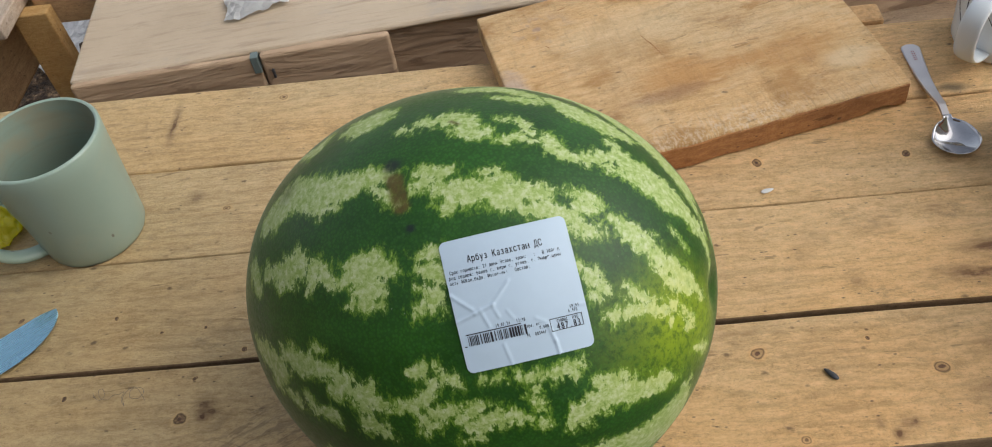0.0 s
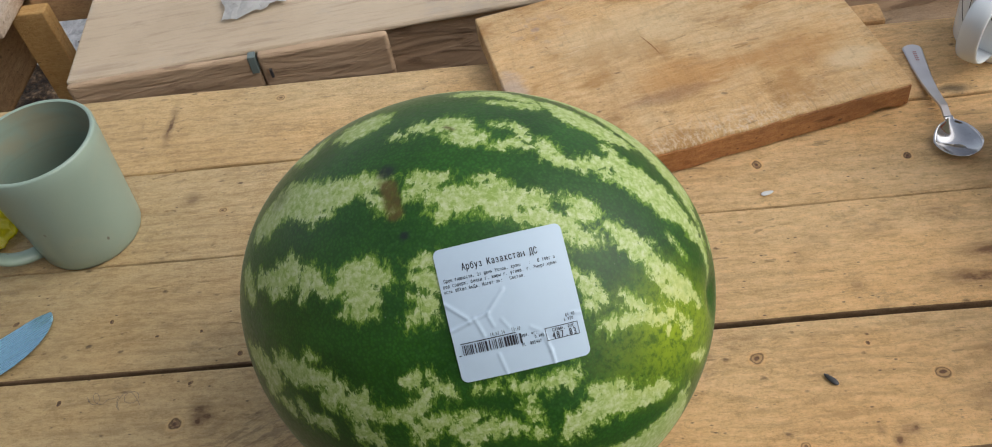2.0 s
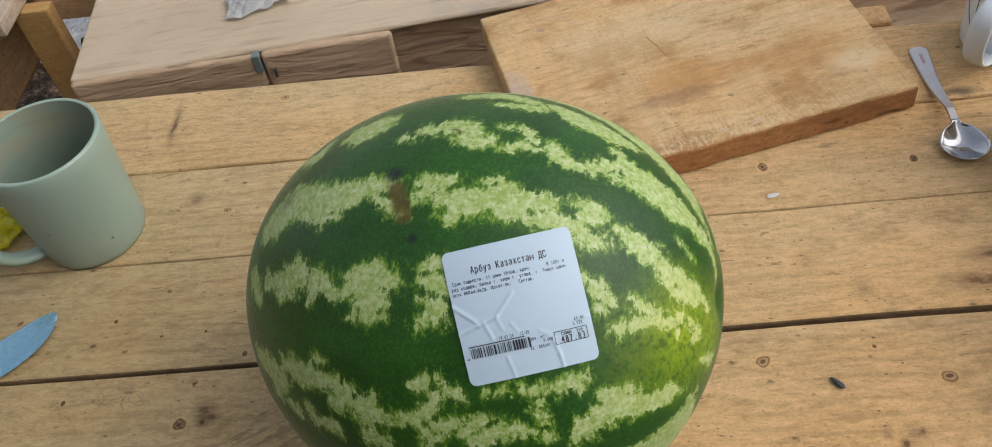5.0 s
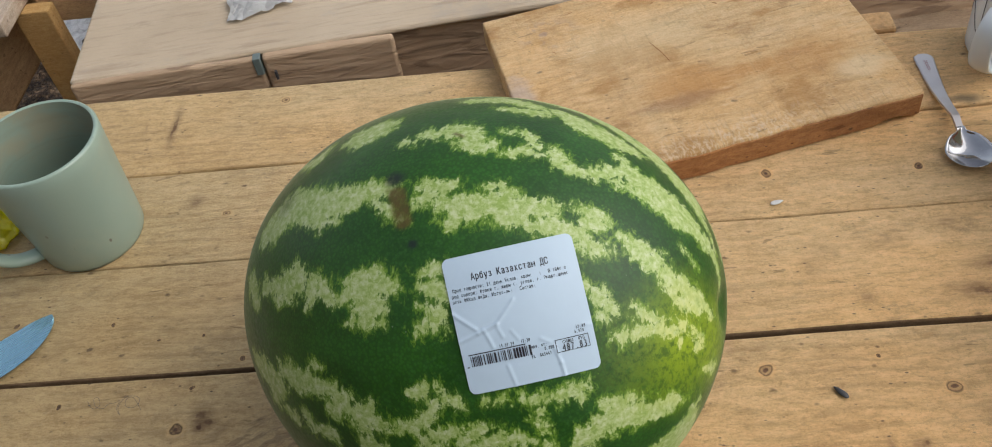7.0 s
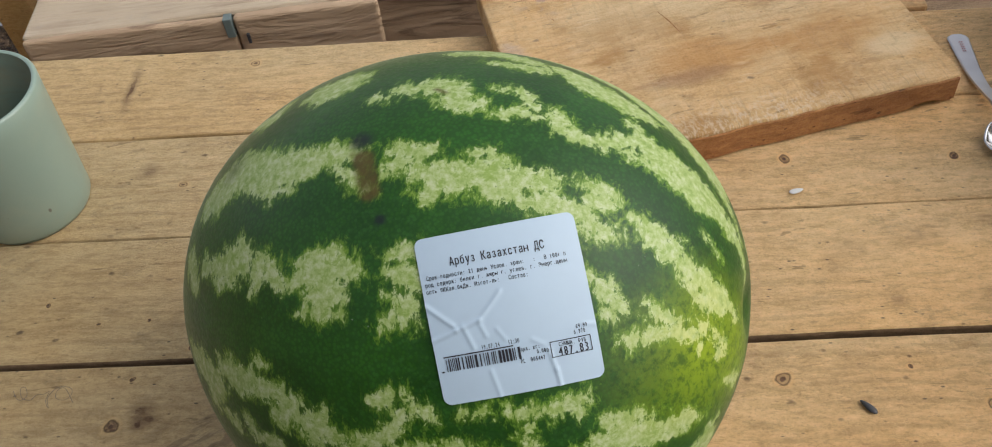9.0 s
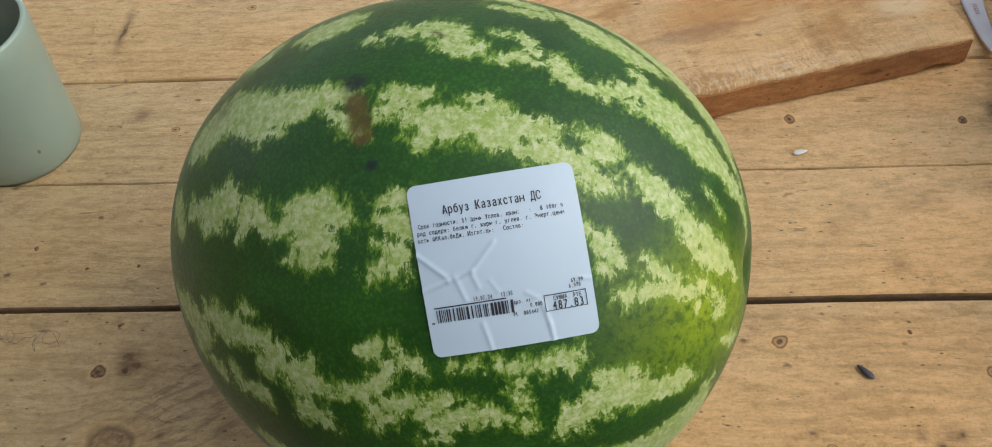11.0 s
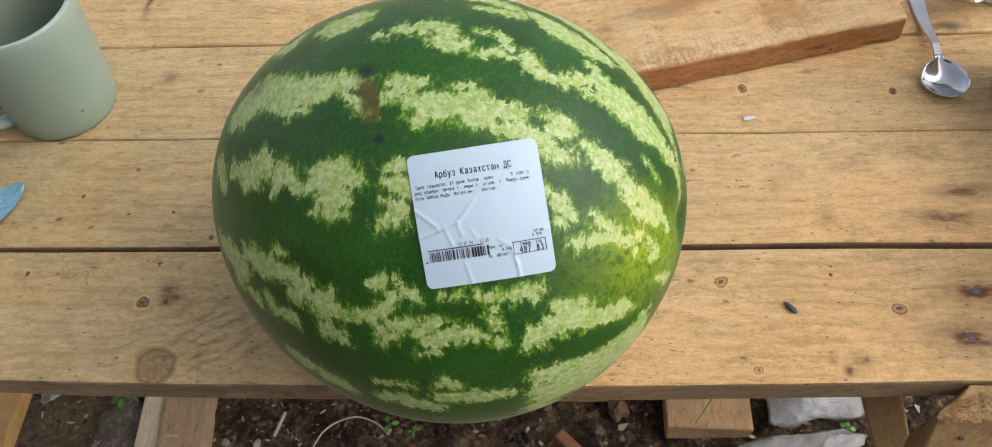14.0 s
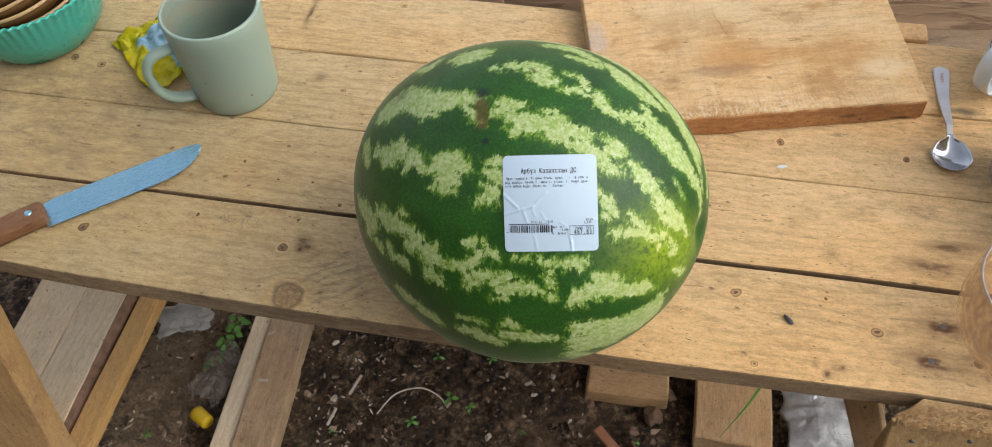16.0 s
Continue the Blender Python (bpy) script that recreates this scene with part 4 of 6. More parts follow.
# frayed sawn end of the front leg
bm = bmesh.new()
rnd = random.Random(11)
for i in range(800):
    x, y = rnd.uniform(0.387, 0.485), rnd.uniform(-0.015, 0.005)
    if x < 0.392 + 1.1 * max(0.0, y + 0.0155):
        continue
    l, w = rnd.uniform(0.0015, 0.006), rnd.uniform(0.00012, 0.00030)
    a = rnd.uniform(0, 6.3)
    d, sd = Vector((math.cos(a), math.sin(a), rnd.uniform(-0.05, 0.14))), Vector((-math.sin(a), math.cos(a), 0))
    p = Vector((x, y, -0.0018 + rnd.uniform(-0.001, 0.001)))
    bm.faces.new([bm.verts.new(q) for q in (p - sd * w, p + d * l, p + sd * w)])
part("fibre_fringe", bm, M_FIBRE, table, "splintered fibres on the sawn end")
bm = bmesh.new()
grid = []
for j in range(19):
    v = j / 18
    row = []
    for i in range(81):
        u = i / 80
        x0_ = 0.3862 + 0.022 * max(0.0, (v - 0.35) / 0.65)
        x, y = x0_ + (0.4840 - x0_) * u, -0.0172 + 0.0222 * v
        q = Vector((x * 260, y * 420, 0))
        z = -0.0022 + 0.0013 * noise.noise(q) + 0.0011 * noise.noise(q * 2.3) + 0.0012 * noise.noise(q * 0.25)
        z -= 0.0034 * max(0.0, 1 - v / 0.16) ** 1.6 + 0.003 * max(0.0, 1 - u / 0.03) ** 1.5 + 0.003 * max(0.0, 1 - (1 - u) / 0.03) ** 1.5
        row.append(bm.verts.new((x, y + 0.0006 * noise.noise(q * 0.7), z)))
    grid.append(row)
for a, b in zip(grid, grid[1:]):
    for i in range(80):
        bm.faces.new((a[i], a[i + 1], b[i + 1], b[i]))
bmesh.ops.solidify(bm, geom=list(bm.faces), thickness=0.003)
part("sawn_end", bm, M_ENDGRAIN, table, "rough fibrous sawn end grain")


def nail(x, y, z, r=0.0034, facing="up"):
    bm = lathe([(0.0001, 0.0004), (r * 0.75, 0.0004), (r * 0.9, 0.0001), (r * 0.9, -0.004)], 8)
    m = pose(x, y, z) if facing == "up" else pose(x, y, z, 90)
    return part("nail", bm, M_NAIL, table, at=m, smooth=True)


for x, y in ((0.426, 0.071), (0.415, 0.038), (0.436, 0.149), (0.425, 0.128), (-0.452, 0.05), (-0.46, 0.15), (-0.455, 0.26)):
    nail(x, y, 0.0)
for x, z in ((0.406, -0.030), (0.466, -0.030), (0.443, -0.016), (0.430, -0.130)):
    nail(x, -0.0168, z, 0.0024, "front")

# ---- watermelon ----
MELON = Matrix.Translation((0.0993, 0.0593, 0.1117)) @ Matrix.Rotation(-0.2431, 4, "Z") @ Matrix.Rotation(-0.2044, 4, "Y")
RADII = Vector((0.1338, 0.1142, 0.1143))


def lumps(d):
    """How far the rind stands out of its oval in the direction d."""
    x, y, z = d[0], d[1], d[2]
    return (-0.0154 * x * (2 * x * x - 3 * y * y - 3 * z * z) / 2 + 0.0068 * z * (4 * x * x - y * y - z * z) / 2 + 0.0264 * x * (y * y - z * z)
            - 0.0140 * y * (y * y - 3 * z * z) - 0.0286 * z * (3 * y * y - z * z) + 0.0134 * (y * y - z * z) + 0.0118 * y * z)



def sphere_dir(lon, lat):
    a, b = radians(lon), radians(lat)
    return Vector((math.cos(a) * math.cos(b), math.sin(a) * math.cos(b), math.sin(b)))


STRIPES = []


def stripe(*stations):
    """One pale stroke on the rind: longitude, latitude and half width, in degrees."""
    STRIPES.append([(sphere_dir(a, b), w) for a, b, w in stations])


stripe((17, 43, 2.0), (12, 40, 3.8), (9, 36, 4.6), (8.5, 30, 4.6), (8.3, 24, 3.6), (7.5, 17, 2.8), (6, 11, 2.0), (2.5, 6, 1.2))
stripe((46, 51.5, 1.8), (38, 48.5, 2.8), (34, 46, 2.8), (30, 41, 2.4), (27, 37, 1.4))
stripe((76, 63, 1.6), (66, 57.5, 2.8), (55, 56, 2.8), (47, 54, 1.6))
stripe((147, 71, 2.8), (141, 73, 4.6), (132, 74, 4.5), (124, 74, 3.2))
stripe((163, 53, 0.4), (164, 63, 2.2), (156, 63, 2.2))
stripe((106, 86, 0.6), (71, 85, 0.9), (68, 82, 1.1), (48, 81, 1.3))
stripe((45, 79, 2.2), (42, 76, 2.6), (31, 75, 2.2))
stripe((22, 77, 1.8), (14, 74, 1.7), (12, 73, 1.4), (16, 71, 0.7))
stripe((27, 68, 0.6), (27, 66, 1.0), (25, 64, 1.0), (21, 63, 1.0), (15, 62, 0.6))
stripe((9, 69, 0.8), (9, 67, 1.4), (10, 65, 1.4), (9, 63, 0.7))
stripe((13, 60, 0.9), (15, 59, 1.0), (13, 58, 1.2), (7, 58, 1.3))
stripe((7, 58, 1.2), (6, 56, 1.3), (6, 54, 1.4), (6, 52, 1.5), (8, 49, 2.0), (10, 47, 1.9), (11, 45, 1.5))
stripe((4, 50, 0.6), (6, 47, 0.7), (8, 44, 0.7))
stripe((6, 44, 1.2), (6, 42, 1.1))
stripe((16, 43, 1.0), (14, 41, 1.6), (11, 40, 2.1), (11, 38, 3.0), (11, 35, 3.8), (10, 32, 3.8), (10, 29, 3.4), (10, 25, 2.6), (9, 22, 2.5), (8, 19, 2.1), (6, 17, 1.3))
stripe((-2, 27, 0.4), (-2, 23, 0.4), (-3, 20, 0.4))
stripe((54, 64, 0.8), (50, 61, 1.7), (46, 59, 2.2), (44, 57, 2.0), (46, 54, 1.3))
stripe((38, 52, 1.3), (34, 51, 1.7), (32, 49, 2.2), (31, 46, 2.9), (29, 44, 2.9), (28, 42, 2.8), (27, 39, 2.4), (26, 38, 1.5))
stripe((34, 29, 4.6), (27, 26, 3.4), (24, 21, 3.8), (22, 17, 4.4))
stripe((-164, 50, 3.9), (-163, 54, 4.9), (-164, 57, 5.1), (-164, 60, 5.2))
stripe((-158, 65, 5.0), (-149, 68, 4.9), (-143, 71, 4.3), (-137, 74, 3.8), (-128, 77, 3.3), (-119, 79, 2.7), (-105, 80, 2.4), (-90, 80, 1.7))
stripe((-143, 66, 1.4), (-136, 67, 1.3), (-129, 70, 1.3))
stripe((-105, 77, 0.9), (-95, 76, 1.3), (-86, 74, 1.3), (-77, 72, 0.6))
stripe((-57, 79, 1.4), (-48, 78, 1.5), (-41, 76, 1.5), (-33, 75, 0.8))
stripe((-67, 75, 0.8), (-61, 76, 1.0), (-54, 76, 1.0))
stripe((-54, 73, 1.3), (-49, 73, 1.8), (-43, 71, 2.2), (-38, 69, 2.4), (-33, 67, 2.8), (-28, 65, 3.0), (-25, 63, 3.2), (-24, 61, 3.0))
stripe((-52, 68, 1.3), (-48, 68, 1.4), (-42, 67, 1.4), (-38, 66, 1.7))
stripe((-22, 69, 0.9), (-18, 68, 0.8), (-18, 65, 1.2), (-18, 64, 1.1))
stripe((-32, 62, 2.1), (-29, 60, 2.3), (-27, 57, 2.1))
stripe((-22, 59, 2.2), (-17, 57, 2.0), (-16, 55, 1.2))
stripe((-25, 55, 2.3), (-22, 53, 2.0), (-21, 51, 2.0), (-21, 48, 2.0), (-21, 47, 2.0), (-20, 45, 1.3))
stripe((-12, 52, 0.7), (-11, 50, 1.2), (-10, 48, 1.4), (-9, 46, 1.2), (-10, 45, 1.0))
stripe((-14, 49, 1.1), (-13, 46, 1.4))
stripe((-23, 44, 0.9), (-17, 43, 0.9), (-17, 41, 0.9), (-20, 42, 1.1))
stripe((-12, 41, 1.2), (-11, 39, 1.5), (-13, 38, 1.9), (-12, 36, 2.4), (-13, 33, 2.2), (-11, 31, 2.0))
stripe((-10, 27, 1.1), (-13, 28, 1.9), (-12, 25, 2.2), (-11, 22, 2.4), (-11, 19, 2.2), (-10, 15, 2.0), (-9, 11, 1.4), (-9, 8, 0.9))
stripe((-14, 29, 1.4), (-15, 26, 1.1), (-15, 22, 1.4), (-14, 18, 1.5), (-12, 14, 1.4))
stripe((-31, 41, 0.8), (-30, 39, 1.3), (-30, 37, 1.5), (-31, 34, 1.3), (-30, 32, 0.9))
stripe((-33, 32, 1.2), (-33, 34, 0.7))
stripe((-26, 30, 0.7), (-26, 28, 1.2), (-25, 26, 1.2), (-24, 24, 1.0))
stripe((-35, 28, 0.7), (-33, 27, 0.9), (-31, 26, 1.2), (-28, 24, 1.3), (-25, 22, 1.5), (-23, 19, 1.3), (-19, 17, 1.7))
stripe((-22, 22, 0.8), (-20, 20, 1.1))
stripe((-18, 13, 1.1), (-16, 8, 1.3), (-19, 9, 1.1))
stripe((-22, 14, 0.9))
stripe((-155, 38, 2.3), (-150, 39, 3.0), (-145, 38, 1.9))
stripe((-143, 44, 2.3), (-138, 47, 2.4), (-133, 50, 3.4), (-129, 53, 3.3), (-133, 55, 1.4))
stripe((-135, 45, 1.4), (-129, 48, 1.6))
stripe((-121, 54, 2.7), (-120, 51, 2.3), (-119, 49, 1.1))
stripe((-115, 54, 2.3), (-111, 53, 1.8))
stripe((-106, 57, 0.9), (-99, 58, 2.9), (-92, 58, 3.6), (-87, 57, 2.4))
stripe((-107, 53, 1.4), (-103, 55, 2.3), (-98, 56, 2.6))
stripe((-99, 52, 2.1), (-93, 52, 2.9), (-90, 54, 1.5))
stripe((-102, 48, 0.8), (-99, 49, 1.1), (-95, 49, 1.9), (-91, 49, 1.6))
stripe((-73, 59, 1.2), (-70, 59, 1.4), (-66, 59, 1.4), (-63, 59, 0.8))
stripe((-75, 56, 1.0), (-70, 55, 2.2), (-68, 53, 2.2))
stripe((-73, 51, 1.6), (-71, 49, 2.4), (-73, 47, 1.8), (-70, 46, 1.2))
stripe((-76, 48, 1.2), (-79, 46, 0.9))
stripe((-139, 22, 3.0), (-132, 23, 4.1), (-127, 23, 3.6), (-130, 16, 2.0))
stripe((-124, 29, 2.6), (-119, 29, 3.3), (-114, 30, 2.6), (-109, 30, 2.5))
stripe((-113, 35, 1.1), (-110, 35, 0.7))
stripe((-105, 33, 1.1), (-106, 30, 2.1), (-103, 29, 2.4), (-106, 25, 2.2))
stripe((-124, 17, 1.6), (-121, 16, 2.2))
stripe((-117, 20, 1.3), (-114, 17, 2.1), (-111, 17, 1.5), (-108, 18, 1.2), (-106, 16, 0.7))
stripe((-101, 26, 1.8), (-97, 26, 3.0), (-94, 24, 2.4))
stripe((-95, 29, 1.3), (-98, 23, 2.6))
stripe((-97, 18, 2.5), (-94, 17, 1.5), (-93, 16, 1.1), (-91, 15, 0.5))
stripe((-90, 26, 0.7), (-88, 24, 1.3), (-84, 24, 1.4), (-81, 26, 1.7), (-78, 29, 1.6))
stripe((-83, 32, 1.2), (-80, 33, 1.3))
stripe((-77, 33, 0.7), (-76, 30, 1.2), (-74, 30, 1.1), (-73, 28, 0.7))
stripe((-80, 22, 2.0), (-76, 22, 2.1))
stripe((-83, 21, 1.3), (-84, 17, 0.8), (-81, 19, 0.9))
stripe((-75, 20, 1.5), (-72, 21, 1.6), (-69, 22, 0.9))
stripe((-73, 17, 1.7), (-70, 18, 1.9), (-67, 18, 2.2), (-64, 18, 1.9), (-61, 16, 1.3), (-60, 14, 0.9), (-59, 12, 0.5))
stripe((-76, 14, 0.8), (-72, 14, 0.6))
stripe((-59, 20, 0.9), (-58, 17, 0.6))
stripe((-67, 28, 0.6), (-63, 27, 0.6))
stripe((-59, 26, 1.0), (-57, 25, 1.2), (-53, 24, 1.5), (-50, 23, 1.3), (-48, 21, 1.0))
stripe((-57, 22, 0.7))
stripe((-47, 23, 0.9))
stripe((-53, 11, 1.7), (-51, 12, 2.3), (-48, 12, 2.8), (-45, 11, 2.9), (-41, 10, 3.0), (-38, 8, 2.5), (-34, 5, 2.2), (-31, 3, 1.8), (-28, 1, 1.0))
stripe((-54, 9, 1.3), (-51, 8, 0.8))
stripe((-45, 16, 1.1), (-42, 15, 0.8), (-36, 10, 0.9))
stripe((-55, -0, 1.9), (-52, -3, 3.1), (-48, -5, 4.3), (-44, -9, 5.5), (-39, -11, 7.4), (-34, -12, 7.6), (-29, -10, 4.8), (-27, -7, 2.4), (-25, -6, 1.1))
stripe((-56, -8, 2.7), (-53, -12, 5.6), (-49, -13, 5.4), (-44, -15, 5.8))
stripe((-58, -18, 3.0), (-53, -26, 1.1))
stripe((-19, 1, 0.9), (-15, -5, 1.3))
stripe((-75, 3, 0.7), (-73, 5, 1.0), (-71, 3, 1.0))
stripe((-75, -1, 1.7), (-73, -2, 1.7), (-69, -2, 2.1), (-66, -3, 1.8), (-62, -4, 1.4), (-61, -4, 0.8))
stripe((-89, 4, 0.6), (-86, 4, 0.6), (-81, 4, 0.6))
stripe((-89, -3, 1.6), (-86, -2, 2.4), (-83, -4, 2.5), (-80, -5, 1.9), (-78, -6, 1.2))
stripe((-113, 2, 1.9), (-109, 1, 3.0), (-105, 1, 2.2), (-102, -1, 2.9), (-99, -2, 2.4), (-97, -3, 1.4))
# the side turned away: ragged meridian bands from end to end
rnd = random.Random(3)
for roll in (50, 18, -14, -50, 275):
    pts = []
    for k in range(11):
        t = radians(14 + 15 * k)
        r = radians(roll + rnd.uniform(-4, 4))
        d = Vector((math.cos(t), math.sin(t) * math.cos(r), math.sin(t) * math.sin(r)))
        pts.append((d, max(1.0, 5 * math.sin(t) * rnd.uniform(0.6, 1.25))))
    STRIPES.append(pts)

N_LON, N_LAT = 640, 340
lat = np.linspace(0, math.pi, N_LAT + 1)
lon = np.linspace(0, 2 * math.pi, N_LON, endpoint=False)
LA, LO = np.meshgrid(lat, lon, indexing="ij")
dirs = np.stack((np.cos(LA), np.sin(LA) * np.cos(LO), np.sin(LA) * np.sin(LO)), -1).reshape(-1, 3)
field = np.full(len(dirs), -9.0)
for pts in STRIPES:
    if len(pts) == 1:
        pts = pts + pts
    for (a, wa), (b, wb) in zip(pts, pts[1:]):
        a_, ab = np.array(a), np.array(b) - np.array(a)
        t = np.clip(((dirs - a_) @ ab) / max(ab @ ab, 1e-9), 0, 1)
        dist = np.degrees(np.linalg.norm(dirs - a_ - t[:, None] * ab, axis=1))
        half = wa + (wb - wa) * t
        field = np.maximum(field, half - dist)
field = np.clip(field, -8.0, 5.0)


def spot(lon_, lat_, r, soft):
    dist = np.degrees(np.arccos(np.clip(dirs @ np.array(sphere_dir(lon_, lat_)), -1, 1)))
    return np.clip((r - dist) / soft + 0.5, 0, 1)


def streak(a, b, r, soft):
    p, q = np.array(sphere_dir(*a)), np.array(sphere_dir(*b))
    t = np.clip(((dirs - p) @ (q - p)) / ((q - p) @ (q - p)), 0, 1)
    dist = np.degrees(np.linalg.norm(dirs - p - t[:, None] * (q - p), axis=1))
    return np.clip((r - dist) / soft + 0.5, 0, 1)


yellow_end = np.maximum(np.maximum(spot(-21, 13, 11, 18), spot(-14, 5, 8, 16)), spot(-27, 16, 10, 18) * 0.6)
scab_mark = np.maximum(streak((-83, 79), (-78, 72), 1.9, 0.9), np.maximum(streak((38, 78), (30, 77), 0.45, 0.5), spot(-95, 80, 0.6, 0.8) * 0.6))
bruise_mark = np.maximum(spot(-90, 83, 2.0, 1.6), np.maximum(spot(-74, 66, 1.0, 0.7), spot(-170, 58, 3, 4) * 0.5))
unit = np.array(RADII)
bumpy = np.array([1 + lumps(d) + 0.0012 * noise.noise(Vector(d) * 4) for d in dirs])
co = dirs * unit * bumpy[:, None]
# the flower end draws in a little, and so does the stalk end
co[:, 0] -= 0.004 * np.exp(-((1 - dirs[:, 0]) / 0.004)) - 0.004 * np.exp(-((1 + dirs[:, 0]) / 0.004))
faces = []
for j in range(N_LAT):
    for i in range(N_LON):
        a, b = j * N_LON + i, j * N_LON + (i + 1) % N_LON
        faces.append((a, b, b + N_LON, a + N_LON))
me = bpy.data.meshes.new("watermelon")
me.from_pydata(co.tolist(), [], faces)
for key, values in (("stripe", field), ("yellow", yellow_end), ("scab", scab_mark), ("bruise", bruise_mark)):
    at_ = me.attributes.new(key, "FLOAT", "POINT")
    at_.data.foreach_set("value", values.astype(np.float32))
me.polygons.foreach_set("use_smooth", [True] * len(me.polygons))
me.materials.append(M_RIND)
me.update()
melon = tagged(new("watermelon", me), "large oval dark green watermelon with ragged pale stripes", "watermelon")
melon.matrix_world = MELON

# ---- price sticker on the rind ----
LABEL_AT, LABEL_U, LABEL_V = Vector((0.1280, -0.0083, 0.1945)), Vector((0.0554, 0.0097, 0.0007)).normalized(), Vector((-0.0087, 0.0440, 0.0365)).normalized()
LABEL_N = LABEL_U.cross(LABEL_V)
SIDE, NARROW = 0.0592, 0.972
INV = MELON.inverted()
# creases in the paper: two ends across the sticker and down it, in hundredths of its side, and their height
FOLDS = ((0, 40, 14.5, 54, 0.9), (0, 61, 16, 57, 0.9), (16, 57, 31, 53, 1.0), (31, 53, 46, 38.5, 0.8), (20, 55, 24.5, 69, 0.6), (68, 77, 71, 90, 0.9), (71, 90, 72, 101, 1.0),
         (32, 84, 35, 100, 0.6), (30, 54, 33, 63, 0.5), (92, 67, 99, 68, 0.5), (40, 60, 44, 67, 0.4), (60, 70, 66, 74, 0.5))


def on_rind(u, v, lift=0.0006):
    """The place on the rind of a point of the sticker: u to the right and v up, in metres from its middle."""
    start, way = INV @ (LABEL_AT + LABEL_U * u * NARROW + LABEL_V * v), INV.to_3x3() @ LABEL_N
    go = 0.0
    for _ in range(5):
        p = start + way * go
        q = Vector((p.x / RADII.x, p.y / RADII.y, p.z / RADII.z))
        d = q.normalized()
        over = q.length - (1 + lumps(d) + 0.0012 * noise.noise(d * 4))
        n = Vector((d.x / RADII.x, d.y / RADII.y, d.z / RADII.z))
        go -= over / n.dot(way)
    fold = 0.0
    for (x0, y0, x1, y1, h) in FOLDS:
        a, b, q = Vector((x0 - 50, 50 - y0)) * SIDE / 100, Vector((x1 - 50, 50 - y1)) * SIDE / 100, Vector((u, v))
        t = max(0, min(1, (q - a).dot(b - a) / (b - a).length_squared))
        fold += 0.00055 * h * math.exp(-((q - a - (b - a) * t).length / 0.0007) ** 2)
    return MELON @ (start + way * go + n.normalized() * (lift + fold))


sticker = thing("price_sticker", "white printed price sticker, creased, stuck on the watermelon", "sticker")
bm = bmesh.new()
grid = []
n = 96
for j in range(n + 1):
    row = []
    for i in range(n + 1):
        u, v = (i / n - 0.5) * SIDE, (j / n - 0.5) * SIDE
        c = SIDE / 2 - 0.003
        du, dv = max(0, abs(u) - c), max(0, abs(v) - c)
        if du and dv and math.hypot(du, dv) > 0.003:
            k = 0.003 / math.hypot(du, dv)
            u, v = math.copysign(c + du * k, u), math.copysign(c + dv * k, v)
        row.append(bm.verts.new(on_rind(u, v)))
    grid.append(row)
for j in range(n):
    for i in range(n):
        try:
            bm.faces.new((grid[j][i], grid[j][i + 1], grid[j + 1][i + 1], grid[j + 1][i]))
        except ValueError:
            pass
part("paper", bm, M_LABEL, sticker, smooth=True)


def glyphs(words):
    """The outline mesh of a word in the built-in font: corners and faces in units of its size."""
    cu = bpy.data.curves.new("words", "FONT")
    cu.body, cu.resolution_u = words, 3
    ob = new("words", cu)
    bpy.context.view_layer.update()
    dg = bpy.context.evaluated_depsgraph_get()
    got = ob.evaluated_get(dg).to_mesh()
    vs, fs = [v.co.copy() for v in got.vertices], [tuple(p.vertices) for p in got.polygons]
    ob.evaluated_get(dg).to_mesh_clear()
    bpy.data.objects.remove(ob)
    bpy.data.curves.remove(cu)
    return vs, fs


GLYPHS = {}


def printed(words, left, right, base, height, name="printed_line", bold=0.05):
    """Words of evenly spaced letters between two places across the sticker, on a base line: all in hundredths of its side, from its upper left corner."""
    pitch = (right - left) / (len(words) - 0.15)
    bm = bmesh.new()
    for k, letter in enumerate(words):
        if letter == " ":
            continue
        if letter not in GLYPHS:
            GLYPHS[letter] = glyphs("H" if letter == "н" else letter)
        vs, fs = GLYPHS[letter]
        x0, x1 = min(v.x for v in vs), max(v.x for v in vs)
        wide = min(0.84, (x1 - x0) / 0.70) * pitch if letter not in ".:" else 0.2 * pitch
        mid = left + pitch * (k + 0.42)
        for shift in ((-bold, bold) if bold else (0.0,)):
            out = []
            for v in vs:
                u = (mid + shift + ((v.x - x0) / max(1e-6, x1 - x0) - 0.5) * wide) / 100 * SIDE - SIDE / 2
                w = SIDE / 2 - (base - v.y / 0.70 * height * (0.76 if letter == "н" else 1.0)) / 100 * SIDE
                out.append(bm.verts.new(on_rind(u, w, 0.0008 if shift <= 0 else 0.00083)))
            for f in fs:
                try:
                    bm.faces.new([out[i] for i in f])
                except ValueError:
                    pass
    return part(name, bm, M_INK, sticker, "black thermal print")


def bar(bm, u0, u1, v0, v1):
    """A printed bar, in hundredths of the sticker's side from its upper left corner."""
    m = max(1, int(abs(u1 - u0) / 3))
    k = max(1, int(abs(v1 - v0) / 3))
    g = [[bm.verts.new(on_rind((u0 + (u1 - u0) * i / m) / 100 * SIDE - SIDE / 2, SIDE / 2 - (v0 + (v1 - v0) * j / k) / 100 * SIDE, 0.0009)) for i in range(m + 1)] for j in range(k + 1)]
    for j in range(k):
        for i in range(m):
            bm.faces.new((g[j + 1][i], g[j + 1][i + 1], g[j][i + 1], g[j][i]))


